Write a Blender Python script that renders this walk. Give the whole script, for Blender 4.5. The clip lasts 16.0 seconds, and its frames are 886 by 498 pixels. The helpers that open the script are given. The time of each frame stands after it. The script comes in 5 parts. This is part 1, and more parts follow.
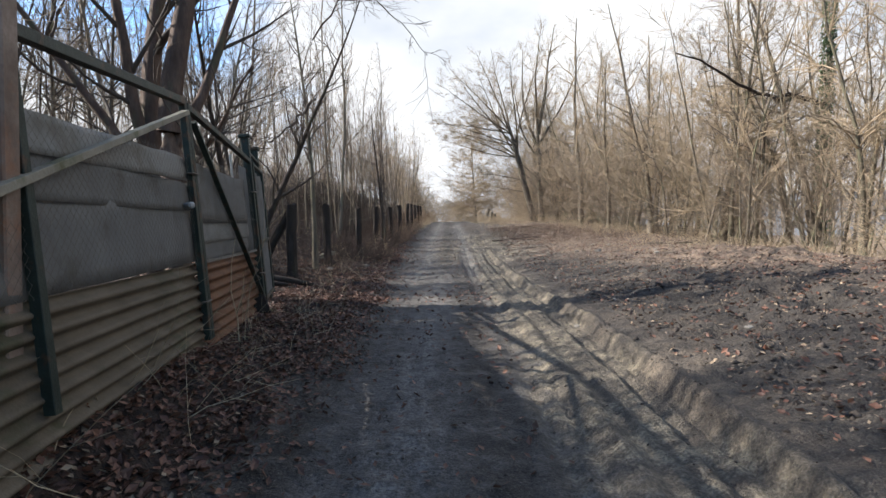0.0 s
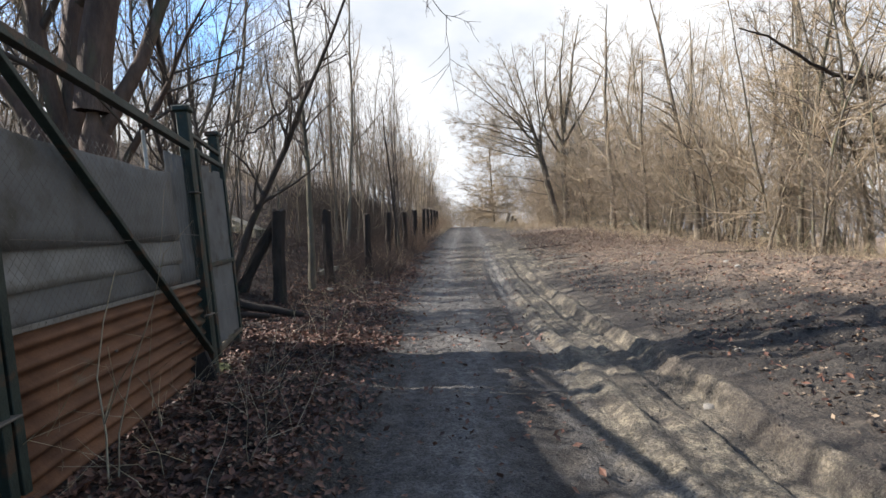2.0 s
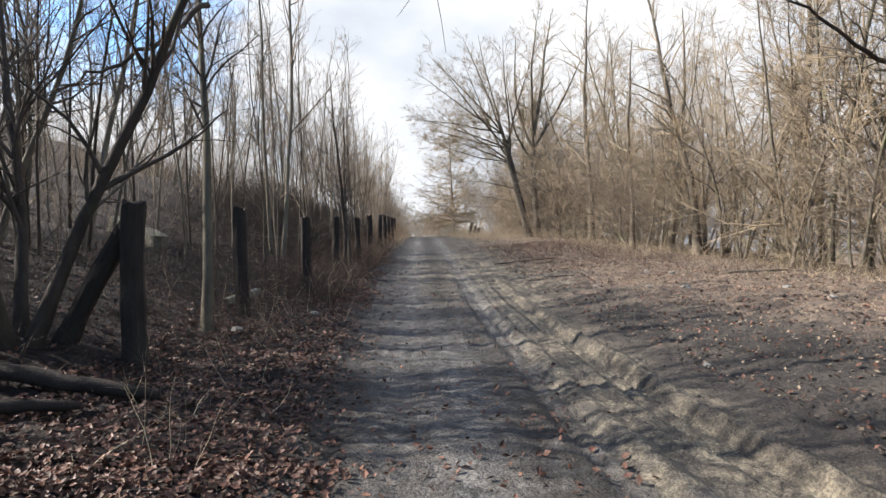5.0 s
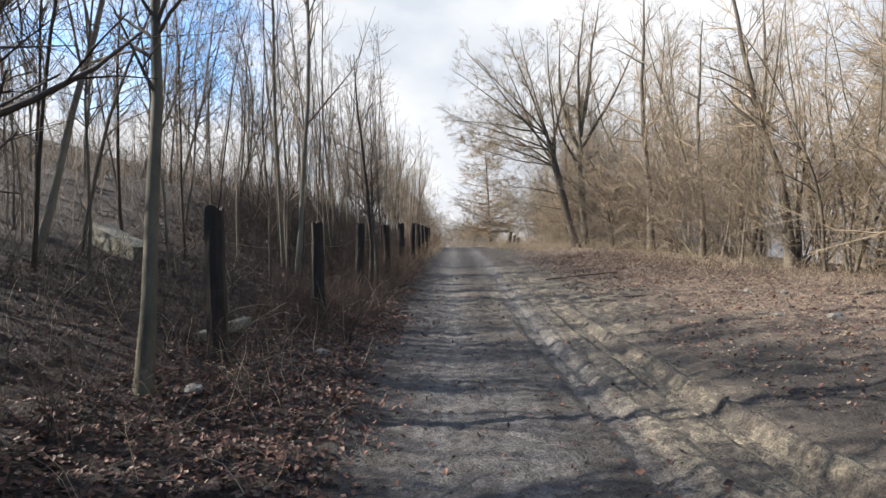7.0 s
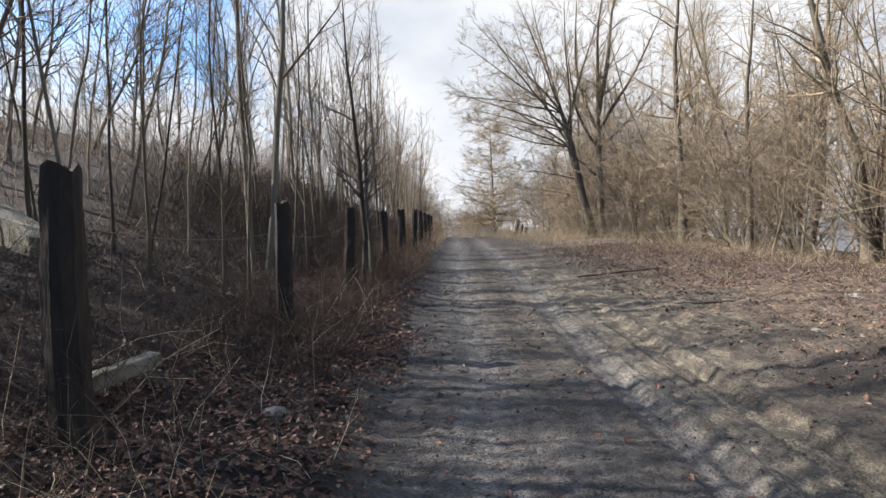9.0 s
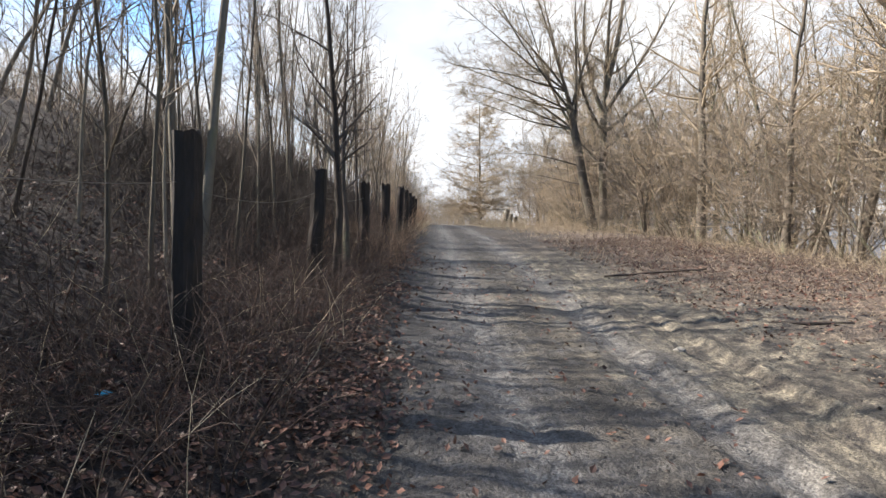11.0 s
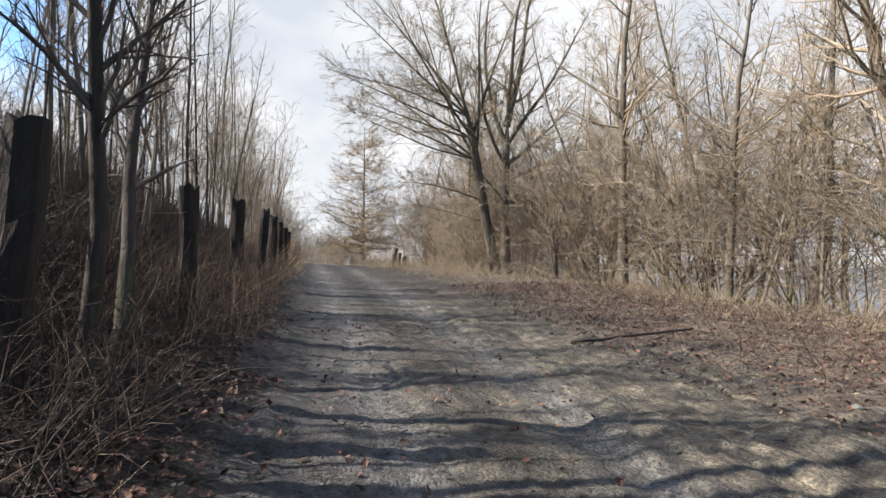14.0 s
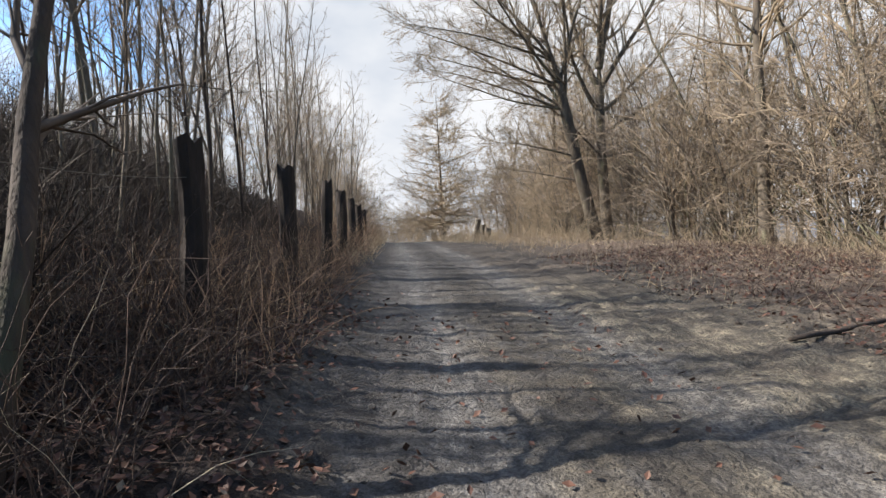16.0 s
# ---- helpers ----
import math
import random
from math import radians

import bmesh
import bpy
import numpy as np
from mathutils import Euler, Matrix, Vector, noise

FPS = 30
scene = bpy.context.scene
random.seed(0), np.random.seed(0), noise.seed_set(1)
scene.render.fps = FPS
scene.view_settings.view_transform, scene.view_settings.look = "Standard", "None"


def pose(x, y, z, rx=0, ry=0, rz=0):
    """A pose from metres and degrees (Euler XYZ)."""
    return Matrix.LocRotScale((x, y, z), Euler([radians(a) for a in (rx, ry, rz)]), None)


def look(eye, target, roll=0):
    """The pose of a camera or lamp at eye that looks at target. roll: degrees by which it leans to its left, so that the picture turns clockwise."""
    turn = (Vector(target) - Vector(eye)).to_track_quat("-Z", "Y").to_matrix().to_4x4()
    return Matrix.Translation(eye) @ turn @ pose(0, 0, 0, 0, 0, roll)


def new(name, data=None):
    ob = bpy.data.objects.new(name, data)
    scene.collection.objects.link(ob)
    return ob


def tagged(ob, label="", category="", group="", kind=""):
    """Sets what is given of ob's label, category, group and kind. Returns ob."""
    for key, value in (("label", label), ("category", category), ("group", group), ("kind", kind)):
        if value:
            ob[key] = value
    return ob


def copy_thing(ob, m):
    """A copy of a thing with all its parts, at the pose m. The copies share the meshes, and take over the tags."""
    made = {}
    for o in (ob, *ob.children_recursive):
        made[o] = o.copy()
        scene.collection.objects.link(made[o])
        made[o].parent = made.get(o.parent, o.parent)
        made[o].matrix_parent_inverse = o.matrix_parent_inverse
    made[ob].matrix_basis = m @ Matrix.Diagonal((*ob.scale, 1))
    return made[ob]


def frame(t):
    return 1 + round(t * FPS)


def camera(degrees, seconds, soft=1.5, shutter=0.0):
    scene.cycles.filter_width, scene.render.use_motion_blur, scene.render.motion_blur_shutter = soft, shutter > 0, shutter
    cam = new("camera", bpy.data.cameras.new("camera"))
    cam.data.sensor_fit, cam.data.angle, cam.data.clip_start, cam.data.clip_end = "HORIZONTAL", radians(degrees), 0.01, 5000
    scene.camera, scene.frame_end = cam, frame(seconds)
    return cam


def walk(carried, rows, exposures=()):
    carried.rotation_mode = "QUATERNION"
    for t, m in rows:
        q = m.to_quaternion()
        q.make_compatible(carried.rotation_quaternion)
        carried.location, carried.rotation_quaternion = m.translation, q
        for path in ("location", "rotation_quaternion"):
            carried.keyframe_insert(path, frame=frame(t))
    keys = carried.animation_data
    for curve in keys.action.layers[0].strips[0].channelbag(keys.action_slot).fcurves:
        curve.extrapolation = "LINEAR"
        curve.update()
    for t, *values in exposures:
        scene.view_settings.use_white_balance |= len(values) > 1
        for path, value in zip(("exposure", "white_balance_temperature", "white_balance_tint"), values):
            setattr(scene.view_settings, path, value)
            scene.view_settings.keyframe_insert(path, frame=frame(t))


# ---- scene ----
cam = camera(77.9, 16.0)
PATH = [
    (0, (0.128, 0.106, 1.385), (0.096, 2.103, 1.284), -1.1),
    (0.5, (0.084, 0.99, 1.393), (0.048, 2.987, 1.291), -0.4),
    (1, (-0.008, 1.83, 1.414), (-0.036, 3.827, 1.303), 0.5),
    (1.5, (-0.099, 2.639, 1.452), (-0.063, 4.636, 1.334), 0.4),
    (2, (-0.198, 3.412, 1.488), (-0.285, 5.408, 1.406), -1.6),
    (2.5, (-0.327, 4.162, 1.514), (-0.445, 6.158, 1.449), 1.4),
    (3, (-0.42, 4.934, 1.523), (-0.453, 6.931, 1.419), -0.7),
    (3.5, (-0.508, 5.701, 1.507), (-0.413, 7.693, 1.365), -4.3),
    (4, (-0.569, 6.49, 1.489), (-0.325, 8.471, 1.37), -5.0),
    (4.5, (-0.601, 7.297, 1.476), (-0.452, 9.29, 1.421), -2.8),
    (4.7, (-0.62, 7.62, 1.475), (-0.518, 9.617, 1.421), -1.3),
    (6.8, (-0.832, 11.082, 1.467), (-0.857, 13.082, 1.46), -1.3),
    (7, (-0.863, 11.421, 1.464), (-0.906, 13.421, 1.454), -0.9),
    (7.5, (-0.95, 12.312, 1.461), (-1.018, 14.311, 1.435), -0.6),
    (8, (-1.062, 13.192, 1.455), (-1.157, 15.189, 1.395), -0.2),
    (8.5, (-1.163, 14.073, 1.468), (-1.214, 16.072, 1.416), -0.5),
    (9, (-1.251, 14.874, 1.489), (-1.291, 16.873, 1.441), -0.8),
    (9.5, (-1.343, 15.615, 1.489), (-1.376, 17.614, 1.456), 1.1),
    (9.7, (-1.352, 15.939, 1.482), (-1.373, 17.938, 1.42), 1.2),
    (12, (-1.957, 19.956, 1.232), (-1.818, 21.950, 1.142), 1.8),
    (12.5, (-1.928, 20.682, 1.263), (-1.612, 22.657, 1.277), -0.2),
    (13, (-1.888, 21.513, 1.269), (-1.369, 23.445, 1.302), 2.0),
    (13.5, (-1.741, 22.358, 1.240), (-1.167, 24.273, 1.270), 2.6),
    (14, (-1.702, 23.189, 1.258), (-1.232, 25.131, 1.336), 2.8),
    (14.5, (-1.568, 23.975, 1.242), (-1.120, 25.922, 1.345), 0.1),
    (15, (-1.539, 24.735, 1.221), (-1.133, 26.693, 1.277), 0.5),
    (15.5, (-1.499, 25.440, 1.226), (-1.166, 27.412, 1.201), 1.5),
    (16, (-1.520, 26.111, 1.253), (-1.334, 28.102, 1.227), -1.1),
]
walk(cam, [(t, look(eye, target, roll)) for t, eye, target, roll in PATH],
     exposures=((0.0, 1.68), (2.5, 1.66), (4.5, 1.64), (7.0, 1.55), (8.5, 1.52), (9.5, 1.62), (11.8, 1.82), (12.6, 1.8), (13.6, 1.54), (16.0, 1.46)))


# ---- world, sun, exposure ----
SUN_AZ = 275.0   # degrees clockwise from +y
SUN_EL = 35.0
world = bpy.data.worlds.new("sky")
scene.world = world
world.use_nodes = True
wt = world.node_tree
wt.nodes.clear()


def wnode(kind):
    return wt.nodes.new(kind)


w_out = wnode("ShaderNodeOutputWorld")
w_bg = wnode("ShaderNodeBackground")
w_bg.inputs["Strength"].default_value = 0.056
w_sky = wnode("ShaderNodeTexSky")
w_sky.sky_type, w_sky.sun_disc = "NISHITA", False
w_sky.sun_elevation = radians(SUN_EL)
w_sky.sun_rotation = radians(SUN_AZ)
w_sky.air_density = 1.0
w_sky.dust_density = 0.6
w_sky.ozone_density = 2.0
w_co = wnode("ShaderNodeTexCoord")
w_map = wnode("ShaderNodeMapping")
w_map.inputs["Scale"].default_value = (1.0, 1.0, 1.9)
w_map.inputs["Rotation"].default_value = (0.0, 0.0, radians(-30))
w_map.inputs["Location"].default_value = (0.62, 0.25, 0.0)
w_n = wnode("ShaderNodeTexNoise")
w_n.inputs["Scale"].default_value = 1.9
w_n.inputs["Detail"].default_value = 7.0
w_n.inputs["Roughness"].default_value = 0.58
w_ramp = wnode("ShaderNodeValToRGB")
w_ramp.color_ramp.elements[0].position = 0.50
w_ramp.color_ramp.elements[1].position = 0.64
w_mix = wnode("ShaderNodeMix")
w_mix.data_type = "RGBA"
w_shade = wnode("ShaderNodeTexNoise")
w_shade.inputs["Scale"].default_value = 2.6
w_shade.inputs["Detail"].default_value = 5.0
w_shade_ramp = wnode("ShaderNodeValToRGB")
w_shade_ramp.color_ramp.elements[0].position = 0.34
w_shade_ramp.color_ramp.elements[0].color = (4.6, 4.95, 5.5, 1.0)
w_shade_ramp.color_ramp.elements[1].position = 0.50
w_shade_ramp.color_ramp.elements[1].color = (6.2, 6.3, 6.5, 1.0)
wt.links.new(w_map.outputs["Vector"], w_shade.inputs["Vector"])
wt.links.new(w_shade.outputs["Fac"], w_shade_ramp.inputs["Fac"])
wt.links.new(w_shade_ramp.outputs["Color"], w_mix.inputs[7])
wt.links.new(w_co.outputs["Generated"], w_map.inputs["Vector"])
wt.links.new(w_map.outputs["Vector"], w_n.inputs["Vector"])
# clear sky over the bank, cloud ahead and over the clearing
w_dot = wnode("ShaderNodeVectorMath")
w_dot.operation = "DOT_PRODUCT"
w_dot.inputs[1].default_value = (0.24, 0.28, 0.0)
w_sum = wnode("ShaderNodeMath")
w_sum.operation = "ADD"
wt.links.new(w_co.outputs["Generated"], w_dot.inputs[0])
wt.links.new(w_dot.outputs["Value"], w_sum.inputs[0])
wt.links.new(w_n.outputs["Fac"], w_sum.inputs[1])
wt.links.new(w_sum.outputs["Value"], w_ramp.inputs["Fac"])
wt.links.new(w_ramp.outputs["Color"], w_mix.inputs[0])
w_hsv = wnode("ShaderNodeHueSaturation")
w_hsv.inputs["Saturation"].default_value = 1.2
w_hsv.inputs["Value"].default_value = 1.9
wt.links.new(w_sky.outputs["Color"], w_hsv.inputs["Color"])
wt.links.new(w_hsv.outputs["Color"], w_mix.inputs[6])
wt.links.new(w_mix.outputs[2], w_bg.inputs["Color"])
wt.links.new(w_bg.outputs["Background"], w_out.inputs["Surface"])

sun = new("sun", bpy.data.lights.new("sun", "SUN"))
sun.data.energy = 5.0
sun.data.angle = radians(0.6)
sun.data.color = (1.0, 0.935, 0.86)
_a, _e = radians(SUN_AZ), radians(SUN_EL)
SUN_DIR = Vector((math.sin(_a) * math.cos(_e), math.cos(_a) * math.cos(_e), math.sin(_e)))
sun.matrix_world = look(SUN_DIR * 80, (0, 0, 0))


# ---- materials ----
def mat(name, dark, light, scale=6.0, rough=0.85, bump=0.3, fine=60.0, stretch=(1, 1, 1), metal=0.0,
        stain=None, stain_scale=1.5, stain_at=(0.5, 0.65), island=0.0, dist=0.01, spec=0.3, per_object=0.0):
    """Two-scale noise colour with optional stain colour, fine relief and per-piece variation."""
    m = bpy.data.materials.new(name)
    m.use_nodes = True
    nt = m.node_tree
    b = nt.nodes["Principled BSDF"]
    b.inputs["Roughness"].default_value = rough
    b.inputs["Metallic"].default_value = metal
    b.inputs["Specular IOR Level"].default_value = spec
    co = nt.nodes.new("ShaderNodeTexCoord")
    mp = nt.nodes.new("ShaderNodeMapping")
    mp.inputs["Scale"].default_value = stretch
    nt.links.new(co.outputs["Object"], mp.inputs["Vector"])

    def noise_node(s, detail=5.0):
        n = nt.nodes.new("ShaderNodeTexNoise")
        n.inputs["Scale"].default_value = s
        n.inputs["Detail"].default_value = detail
        n.inputs["Roughness"].default_value = 0.6
        nt.links.new(mp.outputs["Vector"], n.inputs["Vector"])
        return n

    def mixer(fac, a, c):
        x = nt.nodes.new("ShaderNodeMix")
        x.data_type = "RGBA"
        for value, socket in ((fac, x.inputs[0]), (a, x.inputs[6]), (c, x.inputs[7])):
            if isinstance(value, (tuple, float)):
                socket.default_value = (*value, 1.0) if isinstance(value, tuple) else value
            else:
                nt.links.new(value, socket)
        return x.outputs[2]

    def ramp(value, lo, hi):
        r = nt.nodes.new("ShaderNodeMapRange")
        r.inputs["From Min"].default_value = lo
        r.inputs["From Max"].default_value = hi
        nt.links.new(value, r.inputs["Value"])
        return r.outputs["Result"]

    big, small = noise_node(scale), noise_node(fine, 3.0)
    col = mixer(ramp(big.outputs["Fac"], 0.3, 0.7), dark, light)
    col = mixer(ramp(small.outputs["Fac"], 0.35, 0.75), col, mixer(0.5, col, dark))
    if stain:
        s = noise_node(stain_scale, 6.0)
        col = mixer(ramp(s.outputs["Fac"], *stain_at), col, stain)
    if island or per_object:
        if island:
            src = nt.nodes.new("ShaderNodeNewGeometry").outputs["Random Per Island"]
        else:
            src = nt.nodes.new("ShaderNodeObjectInfo").outputs["Random"]
        hsv = nt.nodes.new("ShaderNodeHueSaturation")
        amount = island or per_object
        v = nt.nodes.new("ShaderNodeMapRange")
        v.inputs["To Min"].default_value = 1.0 - amount
        v.inputs["To Max"].default_value = 1.0 + amount
        nt.links.new(src, v.inputs["Value"])
        nt.links.new(v.outputs["Result"], hsv.inputs["Value"])
        nt.links.new(col, hsv.inputs["Color"])
        col = hsv.outputs["Color"]
    nt.links.new(col, b.inputs["Base Color"])
    if bump:
        bn = nt.nodes.new("ShaderNodeBump")
        bn.inputs["Strength"].default_value = bump
        bn.inputs["Distance"].default_value = dist
        nt.links.new(small.outputs["Fac"], bn.inputs["Height"])
        nt.links.new(bn.outputs["Normal"], b.inputs["Normal"])
    return m


M_GREEN = mat("green_paint", (0.011, 0.017, 0.013), (0.028, 0.038, 0.031), 8, 0.6, 0.4, 70, stain=(0.053, 0.032, 0.019), stain_scale=5, stain_at=(0.55, 0.62))
M_RUST = mat("rusty_sheet", (0.064, 0.029, 0.015), (0.162, 0.078, 0.041), 3, 0.8, 0.4, 60, stain=(0.102, 0.089, 0.064), stain_scale=1.3, stain_at=(0.6, 0.72))
M_MOSSY = mat("mossy_sheet", (0.058, 0.047, 0.033), (0.125, 0.102, 0.074), 2.5, 0.85, 0.4, 60, stain=(0.040, 0.042, 0.022), stain_scale=1.6, stain_at=(0.54, 0.66))
M_GREY = mat("weathered_panel", (0.121, 0.121, 0.114), (0.214, 0.214, 0.204), 2.2, 0.8, 0.3, 50, stain=(0.093, 0.085, 0.068), stain_scale=1.4, stain_at=(0.5, 0.64))
M_GREY2 = mat("dark_panel", (0.084, 0.084, 0.083), (0.133, 0.133, 0.130), 3, 0.8, 0.3, 50, stain=(0.056, 0.052, 0.042), stain_scale=2, stain_at=(0.55, 0.7))
M_WIRE = mat("rusty_wire", (0.07, 0.06, 0.05), (0.14, 0.12, 0.10), 30, 0.6, 0.0)
M_WHITE = mat("white_pipe", (0.248, 0.248, 0.234), (0.324, 0.324, 0.315), 9, 0.5, 0.1)
M_POST = mat("weathered_post", (0.017, 0.013, 0.010), (0.041, 0.030, 0.024), 9, 0.9, 0.7, 45, stretch=(1, 1, 0.25), stain=(0.034, 0.036, 0.019), stain_scale=4, stain_at=(0.58, 0.7), dist=0.02)
M_CONC = mat("old_concrete", (0.146, 0.134, 0.106), (0.235, 0.218, 0.174), 5, 0.9, 0.5, 45, stain=(0.090, 0.090, 0.050), stain_scale=3, stain_at=(0.5, 0.65))
M_BARK = mat("dark_bark", (0.029, 0.022, 0.017), (0.073, 0.054, 0.042), 7, 0.9, 0.8, 40, stretch=(1, 1, 0.3), dist=0.02, per_object=0.25, stain=(0.064, 0.067, 0.038), stain_scale=2.5, stain_at=(0.58, 0.75))
M_BARK_GREY = mat("grey_bark", (0.085, 0.071, 0.055), (0.190, 0.162, 0.122), 6, 0.9, 0.6, 40, stretch=(1, 1, 0.3), dist=0.015, per_object=0.25, stain=(0.131, 0.134, 0.069), stain_scale=2, stain_at=(0.52, 0.7))
M_BARK_MID = mat("brown_bark", (0.048, 0.039, 0.030), (0.135, 0.110, 0.080), 6, 0.9, 0.7, 40, stretch=(1, 1, 0.3), dist=0.02, per_object=0.3, stain=(0.110, 0.112, 0.062), stain_scale=2, stain_at=(0.55, 0.72))
M_BARK_YEL = mat("smooth_yellowish_bark", (0.052, 0.043, 0.030), (0.135, 0.114, 0.078), 5, 0.85, 0.5, 35, stretch=(1, 1, 0.4), stain=(0.078, 0.078, 0.046), stain_scale=2.5, stain_at=(0.5, 0.65))
M_BARK_RED = mat("red_brown_bark", (0.05, 0.033, 0.026), (0.14, 0.095, 0.072), 5, 0.9, 0.9, 30, stretch=(1, 1, 0.3), dist=0.03, stain=(0.085, 0.085, 0.05), stain_scale=2, stain_at=(0.56, 0.74))
M_TWIG = mat("dark_twigs", (0.048, 0.037, 0.030), (0.112, 0.088, 0.068), 3, 0.85, 0.0, 20, per_object=0.25)
M_TWIG_MID = mat("brown_twigs", (0.100, 0.078, 0.058), (0.250, 0.196, 0.142), 3, 0.85, 0.0, 20, per_object=0.25)
M_BRUSH = mat("tan_brush", (0.120, 0.078, 0.050), (0.270, 0.185, 0.120), 1.5, 0.85, 0.0, 15, island=0.4)
M_TWIG_WARM = mat("warm_twigs", (0.175, 0.134, 0.088), (0.335, 0.264, 0.18), 2, 0.85, 0.0, 15, per_object=0.22)
M_TWIG_RED = mat("red_brown_brambles", (0.036, 0.023, 0.018), (0.095, 0.064, 0.047), 1.5, 0.85, 0.0, 15, island=0.4)
M_STALK = mat("dry_stalks", (0.230, 0.179, 0.114), (0.398, 0.337, 0.236), 2, 0.8, 0.0, 15, island=0.35)
M_LEAF = mat("dead_leaves", (0.048, 0.020, 0.013), (0.150, 0.072, 0.044), 1.2, 0.6, 0.0, 30, island=0.55, spec=0.35)
M_LEAF_PALE = mat("pale_dead_leaves", (0.120, 0.088, 0.060), (0.270, 0.205, 0.140), 1.2, 0.7, 0.0, 30, island=0.4)
M_IVY = mat("ivy_leaf", (0.03, 0.055, 0.02), (0.08, 0.12, 0.045), 3, 0.5, 0.0, 30, island=0.4, spec=0.5)
M_MOSS = mat("moss", (0.028, 0.034, 0.010), (0.075, 0.078, 0.026), 9, 0.95, 0.8, 60)
M_STONE = mat("pale_stone", (0.124, 0.114, 0.100), (0.214, 0.200, 0.176), 6, 0.9, 0.5, 50, per_object=0.25)
# bank scrub, its twig colour lowered to stand for shade on the bank
M_SCRUB = mat("shaded_scrub", (0.020, 0.015, 0.012), (0.058, 0.043, 0.032), 1.5, 0.85, 0.0, 15, island=0.45)
# far woods, with the blue-grey of distance haze painted into the colour
M_HAZE = mat("haze_tinted_woods", (0.055, 0.06, 0.068), (0.085, 0.088, 0.096), 0.05, 1.0, 0.0, 0.4)
M_CLOD = mat("soil_clods", (0.030, 0.024, 0.020), (0.078, 0.063, 0.051), 3, 0.95, 0.6, 60, island=0.35)
M_BLUE = mat("blue_plastic", (0.02, 0.25, 0.45), (0.04, 0.36, 0.6), 5, 0.4, 0.0)


def ground_material():
    m = bpy.data.materials.new("earth_track")
    m.use_nodes = True
    nt = m.node_tree
    b = nt.nodes["Principled BSDF"]
    b.inputs["Specular IOR Level"].default_value = 0.3
    co = nt.nodes.new("ShaderNodeTexCoord")

    def nz(s, detail=6.0, vec=None):
        n = nt.nodes.new("ShaderNodeTexNoise")
        n.inputs["Scale"].default_value = s
        n.inputs["Detail"].default_value = detail
        n.inputs["Roughness"].default_value = 0.62
        nt.links.new(vec or co.outputs["Object"], n.inputs["Vector"])
        return n.outputs["Fac"]

    def mr(v, lo, hi, a=0.0, c=1.0):
        r = nt.nodes.new("ShaderNodeMapRange")
        for k, x in (("From Min", lo), ("From Max", hi), ("To Min", a), ("To Max", c)):
            r.inputs[k].default_value = x
        nt.links.new(v, r.inputs["Value"])
        return r.outputs["Result"]

    def mx(f, a, c, kind="MIX"):
        x = nt.nodes.new("ShaderNodeMix")
        x.data_type, x.blend_type = "RGBA", kind
        for v, s in ((f, x.inputs[0]), (a, x.inputs[6]), (c, x.inputs[7])):
            if isinstance(v, (tuple, float)):
                s.default_value = (*v, 1.0) if isinstance(v, tuple) else v
            else:
                nt.links.new(v, s)
        return x.outputs[2]

    def attr(name):
        a = nt.nodes.new("ShaderNodeAttribute")
        a.attribute_name = name
        return a.outputs["Fac"]

    def mul(a, c, op="MULTIPLY"):
        x = nt.nodes.new("ShaderNodeMath")
        x.operation, x.use_clamp = op, op == "ADD"
        for v, s in ((a, x.inputs[0]), (c, x.inputs[1])):
            if isinstance(v, float):
                s.default_value = v
            else:
                nt.links.new(v, s)
        return x.outputs[0]

    long = nt.nodes.new("ShaderNodeMapping")
    long.inputs["Scale"].default_value = (3.0, 0.35, 1.0)
    nt.links.new(co.outputs["Object"], long.inputs["Vector"])
    n_big, n_mid, n_fine, n_grit = nz(0.55), nz(3.2), nz(17.0, 4.0), nz(75.0, 3.0)
    n_long = nz(2.4, 5.0, long.outputs["Vector"])
    soil = mx(mr(n_mid, 0.35, 0.68), (0.028, 0.023, 0.019), (0.088, 0.071, 0.057))
    soil = mx(mr(n_big, 0.45, 0.62, 0.0, 0.6), soil, (0.143, 0.114, 0.083))
    road = mx(mr(n_long, 0.3, 0.7), (0.068, 0.063, 0.059), (0.122, 0.114, 0.105))
    road = mx(mr(n_mid, 0.48, 0.66, 0.0, 0.8), road, (0.042, 0.036, 0.031))
    clay = mx(mr(n_long, 0.38, 0.62), (0.100, 0.087, 0.065), (0.290, 0.245, 0.172))
    dark = mx(mr(n_fine, 0.35, 0.65), (0.014, 0.013, 0.011), (0.043, 0.035, 0.029))
    # leaf litter, darkened to near black to paint in the bank's shade
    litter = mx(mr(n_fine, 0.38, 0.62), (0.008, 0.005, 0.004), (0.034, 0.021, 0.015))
    straw = mx(mr(n_fine, 0.38, 0.62), (0.125, 0.083, 0.060), (0.330, 0.235, 0.160))
    n_patch = nz(8.5, 5.0)
    col = mx(attr("track"), soil, road)
    col = mx(mul(attr("rut"), mr(n_mid, 0.36, 0.58)), col, clay)
    col = mx(mul(attr("wheel"), mr(n_mid, 0.3, 0.6, 0.25, 0.85)), col, mx(mr(n_long, 0.35, 0.65), (0.135, 0.129, 0.123), (0.240, 0.228, 0.214)))
    col = mx(mul(attr("mud_shade"), mr(n_mid, 0.32, 0.5)), col, dark)
    col = mx(mul(attr("straw"), mr(n_mid, 0.3, 0.55)), col, straw)
    col = mx(mr(n_patch, 0.45, 0.57, 0.0, 0.75), col, mx(0.7, col, (0.02, 0.017, 0.015)))
    n_crumb = nz(38.0, 4.0)
